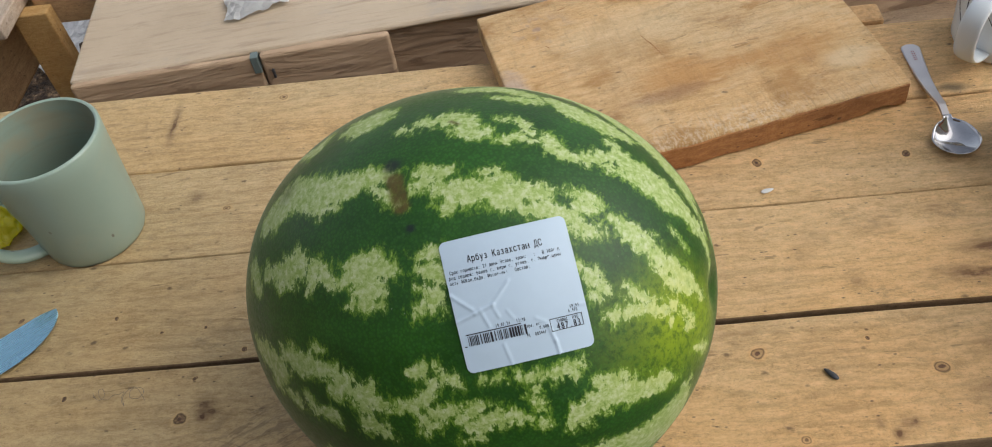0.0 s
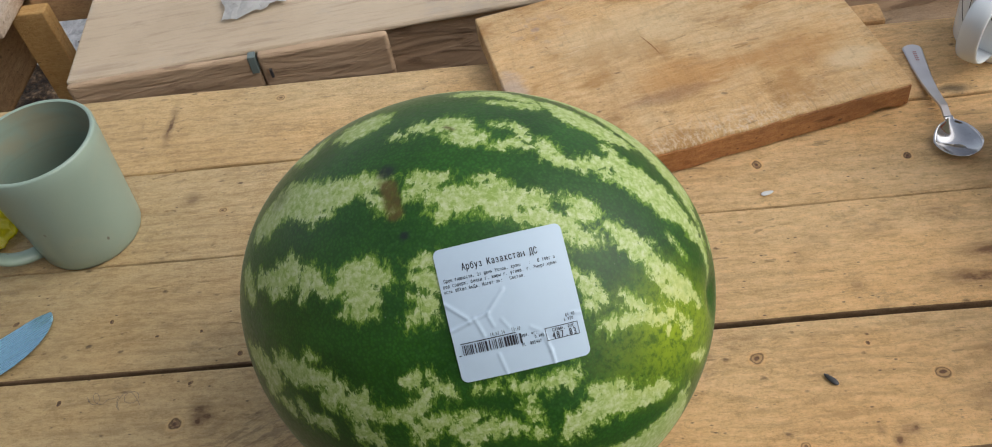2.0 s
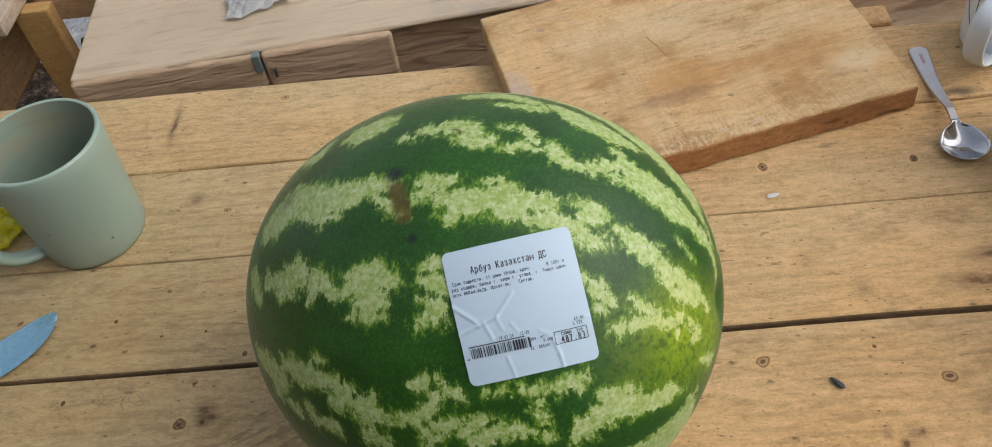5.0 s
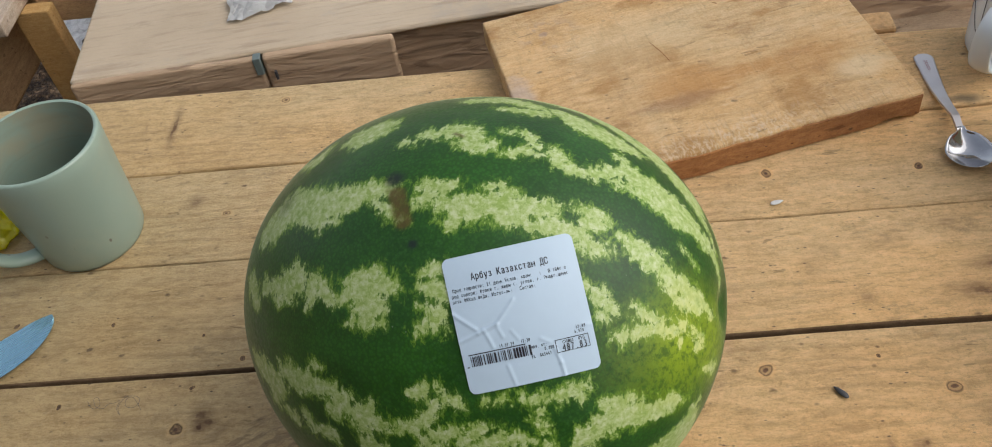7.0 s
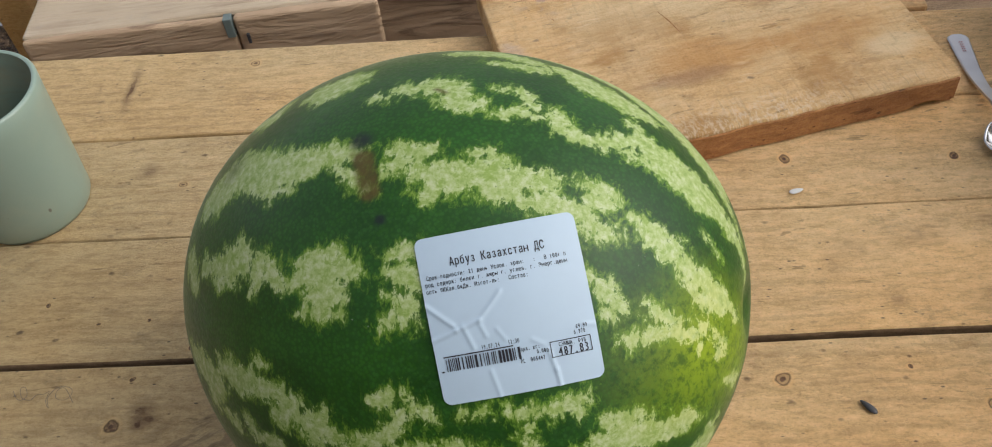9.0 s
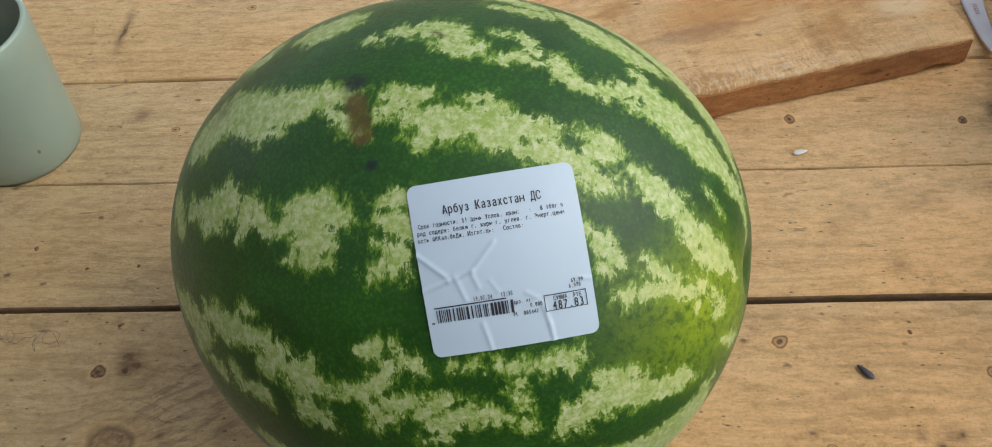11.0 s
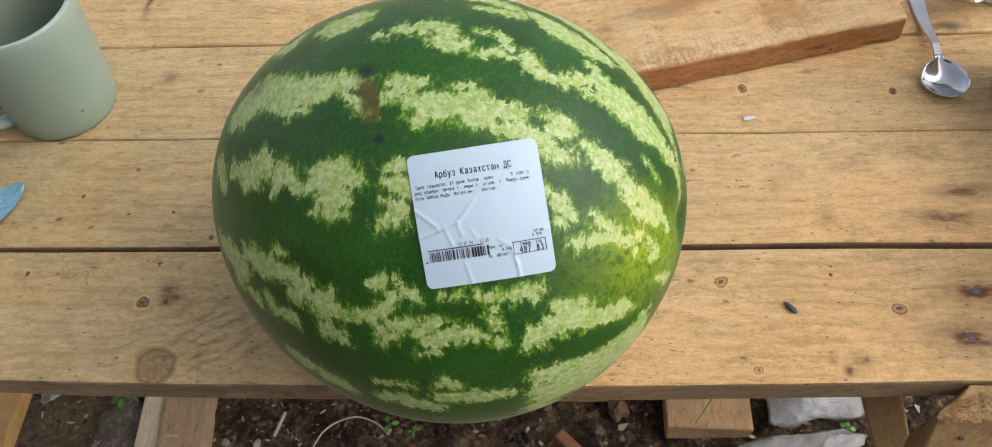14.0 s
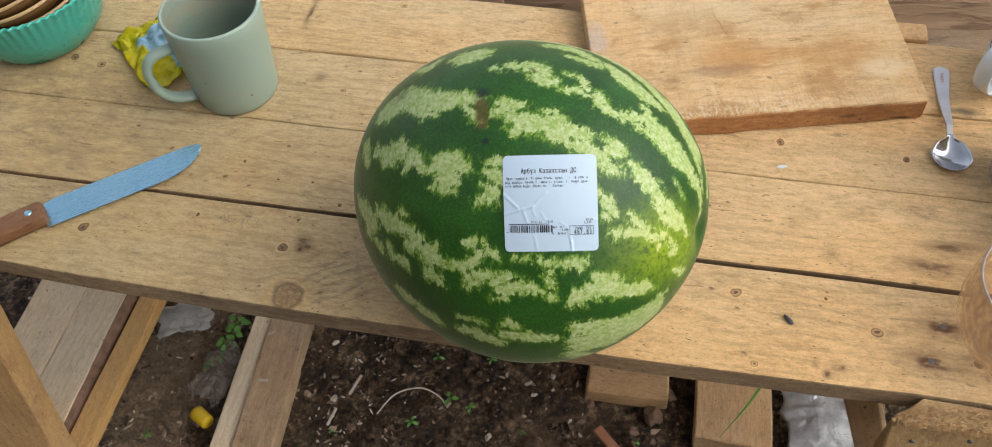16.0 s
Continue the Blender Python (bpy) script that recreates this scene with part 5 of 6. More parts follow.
printed("Арбуз Казахстан ДС", 19.5, 78, 18.8, 5.0, bold=0.10)
printed("Срок годности: 21 день Услов. хран:   :   В 100г п", 3.8, 90, 25.2, 2.5)
printed("род содерж: белки г. жиры г. углев. г. Энерг.ценн", 2.4, 90, 29.2, 2.5)
printed("ость 0ККал.0кДж. Изгот-ль:   Состав:", 2.2, 65, 33.2, 2.5)
printed("69.99", 87, 94.2, 68.6, 2.5)
printed("6.970", 85.2, 92.5, 71.6, 2.5)
printed("19.07.24", 28.7, 40, 70.4, 2.6)
printed("12:30", 45, 52, 70.2, 2.6)
printed("Тара. кг:", 50, 63.5, 75.6, 2.3)
printed("0.000", 61, 68.2, 78.6, 2.4)
printed("PL  005447", 50.5, 65.5, 82.6, 2.5)
printed("СУММА. РУБ", 75, 92, 77.0, 2.3)
printed("487.83", 74.0, 93, 82.4, 5.0, bold=0.12)
bm = bmesh.new()
bar(bm, 5, 47.8, 71.0, 71.7)
rnd = random.Random(8)
bar(bm, 2.4, 4.2, 79.4, 80.2)
part("rule_line", bm, M_INK, sticker, "black printed rule")
u = 6.0
while u < 50:
    w = rnd.choice((0.45, 0.45, 0.8, 0.8, 1.5))
    bm = bmesh.new()
    bar(bm, u, u + w, 72.6, 80.0)
    part("barcode_bar", bm, M_INK, sticker)
    u += w + rnd.choice((0.6, 0.6, 1.0, 1.5))
bm = bmesh.new()
bar(bm, 69.5, 95, 73.4, 73.9), bar(bm, 69.5, 95, 82.4, 82.8), bar(bm, 69.5, 70.0, 73.4, 82.8), bar(bm, 94.5, 95.0, 73.4, 82.8)
part("price_frame", bm, M_INK, sticker, "black printed frame")

# ---- sage mug ----


def mug(name, label, at, r_base, r_rim, height, material, inside, handle, wall=0.0035):
    """A tapering mug. handle: degrees of its side, its reach, its lower and upper height, its half thickness and how much wider it is."""
    ob = thing(name, label, "mug", at=at)
    prof = [(0.001, 0.0015), (r_base - 0.006, 0.0015), (r_base - 0.004, 0.0), (r_base - 0.0015, 0.0008), (r_base, 0.004)]
    prof += [(r_base + (r_rim - r_base) * k / 8, 0.004 + (height - 0.006) * k / 8) for k in range(1, 9)]
    prof += [(r_rim - wall * 0.25, height - 0.0004), (r_rim - wall * 0.6, height), (r_rim - wall, height - 0.0008)]
    part("body", lathe(prof, 72), material, ob, smooth=True)
    inner = [(r_rim - wall, height - 0.0008)] + [(r_rim - wall + (r_base - r_rim) * k / 8, height - 0.002 - (height - 0.010) * k / 8) for k in range(1, 9)]
    inner += [(r_base - wall - 0.004, 0.0055), (0.001, 0.005)]
    part("inside", lathe(inner, 72), inside, ob, "tea-stained inside, shaded darker towards the bottom" if inside is M_SAGE_IN else "", smooth=True)
    deg, reach, low, high, thick, flat = handle
    d = Vector((math.cos(radians(deg)), math.sin(radians(deg)), 0))
    rr = lambda z: r_base + (r_rim - r_base) * z / height - 0.002
    mid = (low + high) / 2
    line = []
    for k in range(33):
        th = math.pi * (0.5 - k / 32)
        z = mid + (high - low) / 2 * math.copysign(abs(math.sin(th)) ** 0.9, math.sin(th)) + 0.004 * math.cos(th)
        line.append(d * (rr(z) + reach * math.cos(th) ** 0.72) + Vector((0, 0, z)))
    side = d.cross(Vector((0, 0, 1)))
    part("handle", tube(line, thick, 16, flat, side), material, ob, smooth=True)
    return ob


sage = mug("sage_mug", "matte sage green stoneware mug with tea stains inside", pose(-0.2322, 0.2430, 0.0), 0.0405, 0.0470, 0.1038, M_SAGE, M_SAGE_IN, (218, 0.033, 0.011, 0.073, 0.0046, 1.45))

# ---- candy packet, bowl ----
bm = crumple(0.080, 0.100, 46, 54, 0.020, 4, 0.014, 26.0, 0.0004, 0.22, 0.05)
tagged(part("candy_packet", bm, M_PACKET, at=pose(-0.327, 0.283, 0.0, 0, 0, 52), smooth=True), "crumpled yellow and pale blue candy packet", "packet")

BOWL = (-0.478, 0.296)
bowl = thing("turquoise_bowl", "turquoise plastic bowl with a scalloped rim", "bowl", at=pose(*BOWL, 0))


def scallop(a, r, z):
    return 0.014 * math.sin(a * 60) * max(0, (z - 0.052) / 0.018)


outer = [(0.001, 0.002), (0.046, 0.002), (0.050, 0.0), (0.056, 0.003), (0.068, 0.018), (0.076, 0.036), (0.081, 0.056), (0.0845, 0.066), (0.0865, 0.0705)]
inner = [(0.0865, 0.0725), (0.084, 0.0725), (0.082, 0.067), (0.078, 0.056), (0.073, 0.037), (0.065, 0.020), (0.052, 0.006), (0.001, 0.005)]
part("shell", lathe(outer + inner, 420, wave=scallop), M_TURQ, bowl, smooth=True)
for k in range(5):
    z0, r0 = 0.012 + 0.0115 * k, 0.0715 + 0.0002 * k
    dish = thing("brown_dish", "glossy brown dish with a gold rim, nested in the bowl", "dish", "dishes nested in the bowl", at=pose(BOWL[0] - 0.002 * k, BOWL[1] + 0.001 * k, z0, 2 * k, -3 * k, 0))
    prof = [(0.001, 0.0), (0.030, 0.0), (r0 * 0.75, 0.010), (r0 * 0.93, 0.027), (r0 * 0.985, 0.036), (r0 * 0.955, 0.0365), (r0 * 0.89, 0.027), (r0 * 0.71, 0.0125), (0.030, 0.003), (0.001, 0.003)]
    part("dish_body", lathe(prof, 64), M_BROWNDISH, dish, smooth=True)
    part("gold_rim", lathe([(r0 * 0.989, 0.0345), (r0 * 0.992, 0.0362), (r0 * 0.97, 0.0374), (r0 * 0.95, 0.0367)], 64), M_DISHRIM, dish, smooth=True)

# ---- knife ----
KNIFE = along((-0.231, 0.151, 0.0042), (-0.347, 0.0555, 0.0042))
knife = thing("kitchen_knife", "kitchen knife with a broad steel blade and wooden handle", "knife", at=KNIFE)
bm = bmesh.new()
up, low = [], []
L, W = 0.150, 0.0160
for k in range(61):
    t = (k / 60) ** 1.5
    x = L * t
    spine = -W + (0.0034 * (1 - t / 0.12) ** 2 if t < 0.12 else 0)
    edge = -W + 0.0052 + (1.95 * W - 0.0052) * math.sqrt(1 - (1 - min(1, t / 0.32)) ** 2) ** 1.15
    if t > 0.93:
        spine += 0.0030 * (t - 0.93) / 0.07
    up.append((x, min(spine, edge - 0.0004)))
    low.append((x, edge))
top_v = [[bm.verts.new((x, y, 0.0011)) for x, y in up], [bm.verts.new((x, (y0 + y1) / 2 + 0.002, 0.0010)) for (x, y0), (_, y1) in zip(up, low)], [bm.verts.new((x, y, 0.0002)) for x, y in low],
         [bm.verts.new((x, y, -0.0006)) for x, y in up]]
for a, b in ((0, 1), (1, 2), (2, 3), (3, 0)):
    for k in range(60):
        bm.faces.new((top_v[a][k], top_v[a][k + 1], top_v[b][k + 1], top_v[b][k]))
bm.faces.new([r[-1] for r in top_v])
bmesh.ops.recalc_face_normals(bm, faces=list(bm.faces))
part("blade", bm, M_BLADE, knife, "steel blade tinted with the blue of reflected sky")
handle = part("handle", box(0, 0.118, -0.0115, 0.0115, -0.0040, 0.0115, 0.005, 4, 12, 0.0006, 2), M_HANDLE, knife, "brown wooden handle", at=pose(0.147, -0.0005, 0.0005, 0, 1.0, 3))
for x in (0.013, 0.052, 0.092):
    part("rivet", lathe([(0.0001, 0.0008), (0.0030, 0.0007), (0.0034, 0.0002), (0.0034, -0.002)], 16), M_BLADE, handle, "pale metal rivet", at=pose(x, 0.001, 0.0116), smooth=True)

# ---- cutting board ----
ca, cb = Vector((0.136, 0.2245, 0)), Vector((0.4275, 0.3015, 0))
board_at = Matrix.Translation((0.136, 0.2245, 0.0006)) @ Matrix.Rotation(math.atan2(0.077, 0.2915), 4, "Z")
chop = thing("cutting_board", "thick worn wooden cutting board with a reddish sawn edge", "cutting board", at=board_at)
bm = box(0, 0.3015, 0, 0.226, 0, 0.0235, 0.0020, 3, 90, 0.0006, 5)


def gnawed(v):
    """The uneven front edge of the board, with a notch low down near its end."""
    v.co.y += 0.0022 * noise.noise(Vector((v.co.x * 38, 0, 0))) + 0.0005 * noise.noise(Vector((v.co.x * 110, v.co.z * 60, 1)))
    if v.co.z > 0.012:
        v.co.z += 0.0010 * noise.noise(Vector((v.co.x * 90, 5, 0)))
    elif 0.262 < v.co.x < 0.290:
        v.co.z += 0.0050 * math.sin(math.pi * (v.co.x - 0.262) / 0.028)


for v in bm.verts:
    v.co.x += 0.010 * (v.co.y / 0.226) * (1 if v.co.x > 0.15 else 0.4)
    if v.co.x > 0.27 and v.co.y < 0.02:
        k = (v.co.x - 0.27) / 0.03
        v.co.z -= 0.0022 * k * (v.co.z > 0.015)
    if v.co.y < 0.004:
        gnawed(v)
part("slab", bm, M_BOARD, chop)
bm = box(0.002, 0.2995, -0.0014, 0.0012, 0.0008, 0.0214, 0.0005, 1, 90, 0.0004, 6)
for v in bm.verts:
    if v.co.x > 0.27:
        v.co.z -= 0.0022 * (v.co.x - 0.27) / 0.03 * (v.co.z > 0.015)
    gnawed(v)
part("sawn_edge", bm, M_BARK_EDGE, chop, "reddish brown sawn edge")
for a, b in (((0.130, 0.140), (0.137, 0.108)), ((0.05, 0.16), (0.052, 0.155)), ((0.075, 0.205), (0.083, 0.207)), ((0.20, 0.17), (0.203, 0.166)), ((0.15, 0.19), (0.154, 0.192))):
    cut = tube([(a[0], a[1], 0.0236), ((a[0] + b[0]) / 2 + 0.001, (a[1] + b[1]) / 2, 0.0237), (b[0], b[1], 0.0236)], (0.0002, 0.0004, 0.0002), 6)
    part("knife_cut", cut, M_BARK_EDGE, chop, "dark knife cut")

# ---- spoon ----
SPOON = along((0.4488, 0.3715, 0.0), (0.4450, 0.2400, 0.0))
spoon = thing("teaspoon", "polished steel teaspoon lying on the table", "spoon", at=SPOON)
bm = bmesh.new()
rows = []
for k in range(61):
    t = (k / 60) ** 1.4
    x = 0.1010 * t
    half = 0.0080 - 0.0050 * min(1, t / 0.90) ** 1.1
    half = half * math.sqrt(1 - (1 - t / 0.06) ** 2) ** 0.8 if t < 0.06 else half
    half = max(half, 0.0012)
    z = 0.0012 + 0.0085 * max(0, min(1, (t - 0.40) / 0.45)) ** 1.5 - 0.002 * max(0, (t - 0.85) / 0.15)
    th = 0.0005 + 0.0010 * t
    rows.append([bm.verts.new((x, -half, z)), bm.verts.new((x, -half * 0.86, z + th)), bm.verts.new((x, half * 0.86, z + th)), bm.verts.new((x, half, z)), bm.verts.new((x, 0, z - 0.0008))])
for a, b in zip(rows, rows[1:]):
    for k in range(5):
        bm.faces.new((a[k], a[(k + 1) % 5], b[(k + 1) % 5], b[k]))
bm.faces.new(rows[0]), bm.faces.new(rows[-1][::-1])
bmesh.ops.recalc_face_normals(bm, faces=list(bm.faces))
shank = part("handle", bm, M_SATIN, spoon, "satin steel handle")
bm = bmesh.new()
for k in range(5):
    for q in range(2):
        x = 0.010 + 0.0026 * k
        vs = [bm.verts.new((x + dx, -0.0012 + 0.0016 * q + dy, 0.00235)) for dx, dy in ((0, 0), (0.0009, 0), (0.0009, 0.0010), (0, 0.0010))]
        bm.faces.new(vs)
part("stamp", bm, M_RED, shank, "tiny faded red stamp")
bm = bmesh.new()
rows = []
NU, NV = 34, 14
for face in (0, 1):
    sheet = []
    for j in range(NU + 1):
        u = 1 - (1 - j / NU) ** 1.5
        if u < 0.54:
            k = max(0, (u - 0.12) / 0.42)
            half = 0.0030 + 0.010 * u * u + 0.0113 * math.sqrt(1 - (1 - k) ** 2)
        else:
            half = 0.0172 * math.sqrt(max(0.0004, 1 - ((u - 0.54) / 0.46) ** 2))
        rim = 0.0096 - 0.0030 * min(1, u / 0.5)
        deep = 0.0066 * math.sin(math.pi * min(1, max(0, u - 0.04) / 0.96) ** 0.9)
        sheet.append([])
        for i in range(NV + 1):
            v = -1 + 2 * i / NV
            z = rim - deep * (1 - abs(v) ** 2.4) + 0.07 * v * half + (0.0009 if face == 0 else 0.0)
            sheet[-1].append(bm.verts.new((0.0985 + 0.0405 * u, v * half + 0.002 * u, z)))
    for a, b in zip(sheet, sheet[1:]):
        for i in range(NV):
            bm.faces.new((a[i], a[i + 1], b[i + 1], b[i]))
    rows.append(sheet)
upper, under = rows
brim = [[s_[0] for s_ in sheet] + sheet[-1][1:-1] + [s_[-1] for s_ in sheet[::-1]] + sheet[0][-2:0:-1] for sheet in (upper, under)]
for i in range(len(brim[0])):
    j = (i + 1) % len(brim[0])
    bm.faces.new((brim[0][i], brim[0][j], brim[1][j], brim[1][i]))
bmesh.ops.recalc_face_normals(bm, faces=list(bm.faces))
part("bowl", bm, M_STEEL, spoon, "mirror-bright spoon bowl", smooth=True)

# ---- white mug, jar, glass cup, black cup ----
white = mug("white_mug", "white mug with thin black geometric lines", pose(0.5240, 0.3700, 0.0), 0.0400, 0.0430, 0.092, M_WHITE, M_WHITE, (222, 0.036, 0.010, 0.070, 0.0024, 3.6))
for a0, z0, a1, z1 in ([(a_, 0.006, a_, 0.086) for a_ in range(140, 320, 52)] + [(a_, 0.020, a_ + 52, 0.074) for a_ in range(140, 300, 52)]
                       + [(a_ + 52, 0.020, a_, 0.074) for a_ in range(140, 300, 52)]):
    pts = []
    for i in range(17):
        z = z0 + (z1 - z0) * i / 16
        r = 0.0400 + 0.003 * z / 0.092 + 0.0001
        a = radians(a0 + (a1 - a0) * i / 16)
        pts.append((r * math.cos(a), r * math.sin(a), z))
    part("line", tube(pts, 0.00032, 6), M_BLACKLINE, white, "thin black line")

JAR = (0.5150, 0.2355)
jar = thing("glass_jar", "glass jar of white powder with an orange and olive label", "jar", at=pose(*JAR, 0, 0, 0, 0))
RJ = 0.0385
part("powder", lathe([(0.001, 0.0036), (RJ - 0.005, 0.0025), (RJ - 0.0022, 0.006), (RJ - 0.0022, 0.126), (0.030, 0.131), (0.001, 0.129)], 64), M_JARWHITE, jar, "white powder inside", smooth=True)
jar_glass = part("glass", lathe([(0.001, 0.002), (RJ - 0.006, 0.002), (RJ - 0.004, 0.0), (RJ - 0.0005, 0.003), (RJ, 0.006), (RJ - 0.0008, 0.008), (RJ, 0.010), (RJ, 0.128), (RJ - 0.003, 0.138), (RJ - 0.010, 0.146),
                     (RJ - 0.012, 0.150), (RJ - 0.012, 0.164), (RJ - 0.0138, 0.164), (RJ - 0.0138, 0.150), (RJ - 0.012, 0.146), (RJ - 0.005, 0.137), (RJ - 0.0018, 0.128), (RJ - 0.0018, 0.008), (0.001, 0.0035)], 64), M_CLEAR, jar, "clear glass", smooth=True)


jar_glass.visible_shadow = False


def wrap(r, a0, a1, z0, z1, slope=0.0, n=28):
    """A strip of label bent round the jar between two angles and two heights."""
    bm = bmesh.new()
    lo, hi = [], []
    for i in range(n + 1):
        a = radians(a0 + (a1 - a0) * i / n)
        dz = slope * i / n
        lo.append(bm.verts.new((r * math.cos(a), r * math.sin(a), z0 + dz)))
        hi.append(bm.verts.new((r * math.cos(a), r * math.sin(a), z1 + dz)))
    for i in range(n):
        bm.faces.new((lo[i], lo[i + 1], hi[i + 1], hi[i]))
    return bm


label = part("label", wrap(RJ + 0.0003, 150, 380, 0.022, 0.112, 0, 60), M_ORANGE, jar, "orange paper label", smooth=True)
panel = part("label_panel", wrap(RJ + 0.0006, 152, 255, 0.0295, 0.1055, 0, 30), M_OLIVE, label, "olive panel with fine print", smooth=True)
rnd = random.Random(4)
bm = bmesh.new()


def ink(a0, a1, z0, z1):
    lo = [bm.verts.new(((RJ + 0.0009) * math.cos(radians(a)), (RJ + 0.0009) * math.sin(radians(a)), z)) for z in (z0, z1) for a in (a0, (a0 + a1) / 2, a1)]
    bm.faces.new((lo[0], lo[1], lo[4], lo[3])), bm.faces.new((lo[1], lo[2], lo[5], lo[4]))


z = 0.099
for k in range(9):
    a = 176
    while a < 246:
        w = rnd.uniform(1.2, 4.5)
        ink(a, min(249, a + w), z - rnd.uniform(0.0006, 0.0010), z)
        a += w + rnd.uniform(0.5, 1.2)
    z -= rnd.choice((0.0030, 0.0034, 0.0034, 0.0050))
a = 194.0
while a < 246:
    w = rnd.choice((0.7, 0.7, 1.4, 2.0))
    ink(a, a + w, 0.037, 0.060)
    a += w + rnd.choice((0.8, 1.2, 1.8))
for a in (228, 235, 242):
    ink(a, a + 3.5, 0.0635, 0.0665)
part("print", bm, M_FINEPRINT, label, "unreadable small print and a barcode")

cup = thing("glass_cup", "rose-tinted hammered glass cup with a small handle", "cup", at=pose(0.4797, 0.0615, 0.0))
prof = [(0.001, 0.0), (0.030, 0.0), (0.034, 0.0025), (0.045, 0.012), (0.0535, 0.028), (0.0568, 0.044), (0.0566, 0.058), (0.0550, 0.070), (0.0538, 0.0790), (0.0535, 0.0802), (0.0528, 0.0806), (0.0521, 0.0800),
        (0.0522, 0.070), (0.0538, 0.058), (0.0540, 0.044), (0.0505, 0.030), (0.042, 0.015), (0.030, 0.0065), (0.001, 0.006)]
glass_bowl = part("bowl", lathe(prof, 96), M_ROSEGLASS, cup, smooth=True)
glass_rim = part("rim", lathe([(0.0533, 0.0795), (0.0541, 0.0808), (0.0530, 0.0818), (0.0519, 0.0808), (0.0524, 0.0795)], 96), M_GLASSRIM, cup, "thin glossy rim", smooth=True)
ha = Vector((math.cos(radians(247)), math.sin(radians(247)), 0))
line = smooth_line([ha * 0.0545 + Vector((0, 0, 0.069)), ha * 0.069 + Vector((0, 0, 0.070)), ha * 0.079 + Vector((0, 0, 0.056)), ha * 0.077 + Vector((0, 0, 0.038)), ha * 0.066 + Vector((0, 0, 0.027)), ha * 0.0545 + Vector((0, 0, 0.031))], 6)
glass_grip = part("handle", tube(line, 0.0032, 14, 2.3, ha.cross(Vector((0, 0, 1)))), M_THICKGLASS, cup, "clear glass handle", smooth=True)
for ob_ in (glass_bowl, glass_rim, glass_grip):
    ob_.visible_shadow = False
black = thing("black_cup", "small glossy black cup beside the jar", "cup", at=pose(0.5320, 0.1590, 0.0))
part("body", lathe([(0.001, 0.0), (0.024, 0.0), (0.027, 0.003), (0.030, 0.04), (0.031, 0.074), (0.030, 0.076), (0.0285, 0.074), (0.0275, 0.04), (0.024, 0.006), (0.001, 0.005)], 56), M_BLACKGLASS, black, smooth=True)
part("rim", lathe([(0.0312, 0.0735), (0.0314, 0.0755), (0.0300, 0.0772), (0.0284, 0.0755)], 56), M_STEEL, black, "bright metal rim", smooth=True)

# ---- crumbs on the table ----
def seed_shape(l, w, h):
    bm = bmesh.new()
    bmesh.ops.create_icosphere(bm, subdivisions=3, radius=1.0)
    for v in bm.verts:
        k = 1 - 0.35 * v.co.x
        v.co = Vector((v.co.x * l, v.co.y * w * k, v.co.z * h))
    return bm


tagged(part("sunflower_seed", seed_shape(0.0056, 0.0019, 0.0013), M_BLACKLINE, at=pose(0.308, 0.057, 0.0019, 0, 0, 130), smooth=True), "black sunflower seed husk lying on the table", "seed")
tagged(part("pale_crumb", seed_shape(0.0050, 0.0020, 0.0009), M_PAPER, at=pose(0.301, 0.219, 0.0014, 0, 0, 15), smooth=True), "small pale seed crumb lying on the table", "crumb")

for k, (x0_, z0_, x1_, z1_) in enumerate(((0.405, -0.070, 0.445, -0.060), (0.412, -0.078, 0.470, -0.066), (0.430, -0.086, 0.478, -0.075), (0.440, -0.094, 0.462, -0.088))):
    part("scratch", tube([(x0_, -0.01755, z0_), ((x0_ + x1_) / 2, -0.0178, (z0_ + z1_) / 2 + 0.001), (x1_, -0.01755, z1_)], (0.0002, 0.0004, 0.0002), 6), M_DARKPLANK, table, "thin dark scratch")

# pencil scribble on the front plank
pts = smooth_line([(x_, y_, 0.0006) for x_, y_ in ((-0.1895, 0.0856), (-0.1865, 0.0813), (-0.1826, 0.0793), (-0.1799, 0.0826), (-0.183, 0.0882), (-0.1857, 0.087), (-0.1824, 0.0809), (-0.1767, 0.0792),
      (-0.1738, 0.0826), (-0.1691, 0.0832), (-0.1666, 0.0849), (-0.1667, 0.0784), (-0.1631, 0.0732), (-0.166, 0.0795), (-0.1646, 0.0847), (-0.161, 0.0878), (-0.1541, 0.0869), (-0.1517, 0.0826),
      (-0.1549, 0.0786), (-0.1609, 0.0801), (-0.1616, 0.0856), (-0.157, 0.0865), (-0.149, 0.0765))], 4)
part("pencil_scribble", tube(pts, 0.00015, 5), M_PENCIL, table, "faint looping pencil scribble")

# ---- behind the table ----
carton = thing("cardboard_carton", "large brown cardboard carton with creased worn sides", "carton", at=Matrix.Translation((-0.350, 0.481, 0)) @ Matrix.Rotation(radians(6.2), 4, "Z"))
CT = -0.030


def card(x0, x1, y0, y1, z0, z1, cuts, wob, seed, name, mat=M_CARD, label=""):
    bm = box(x0, x1, y0, y1, z0, z1, 0.004, 3, cuts, 0.0, seed)
    for v in bm.verts:
        v.co += Vector((0, noise.noise(v.co * 9 + Vector((seed, 0, 0))), noise.noise(v.co * 11 + Vector((0, seed, 4))))) * wob
    return part(name, bm, mat, carton, label)


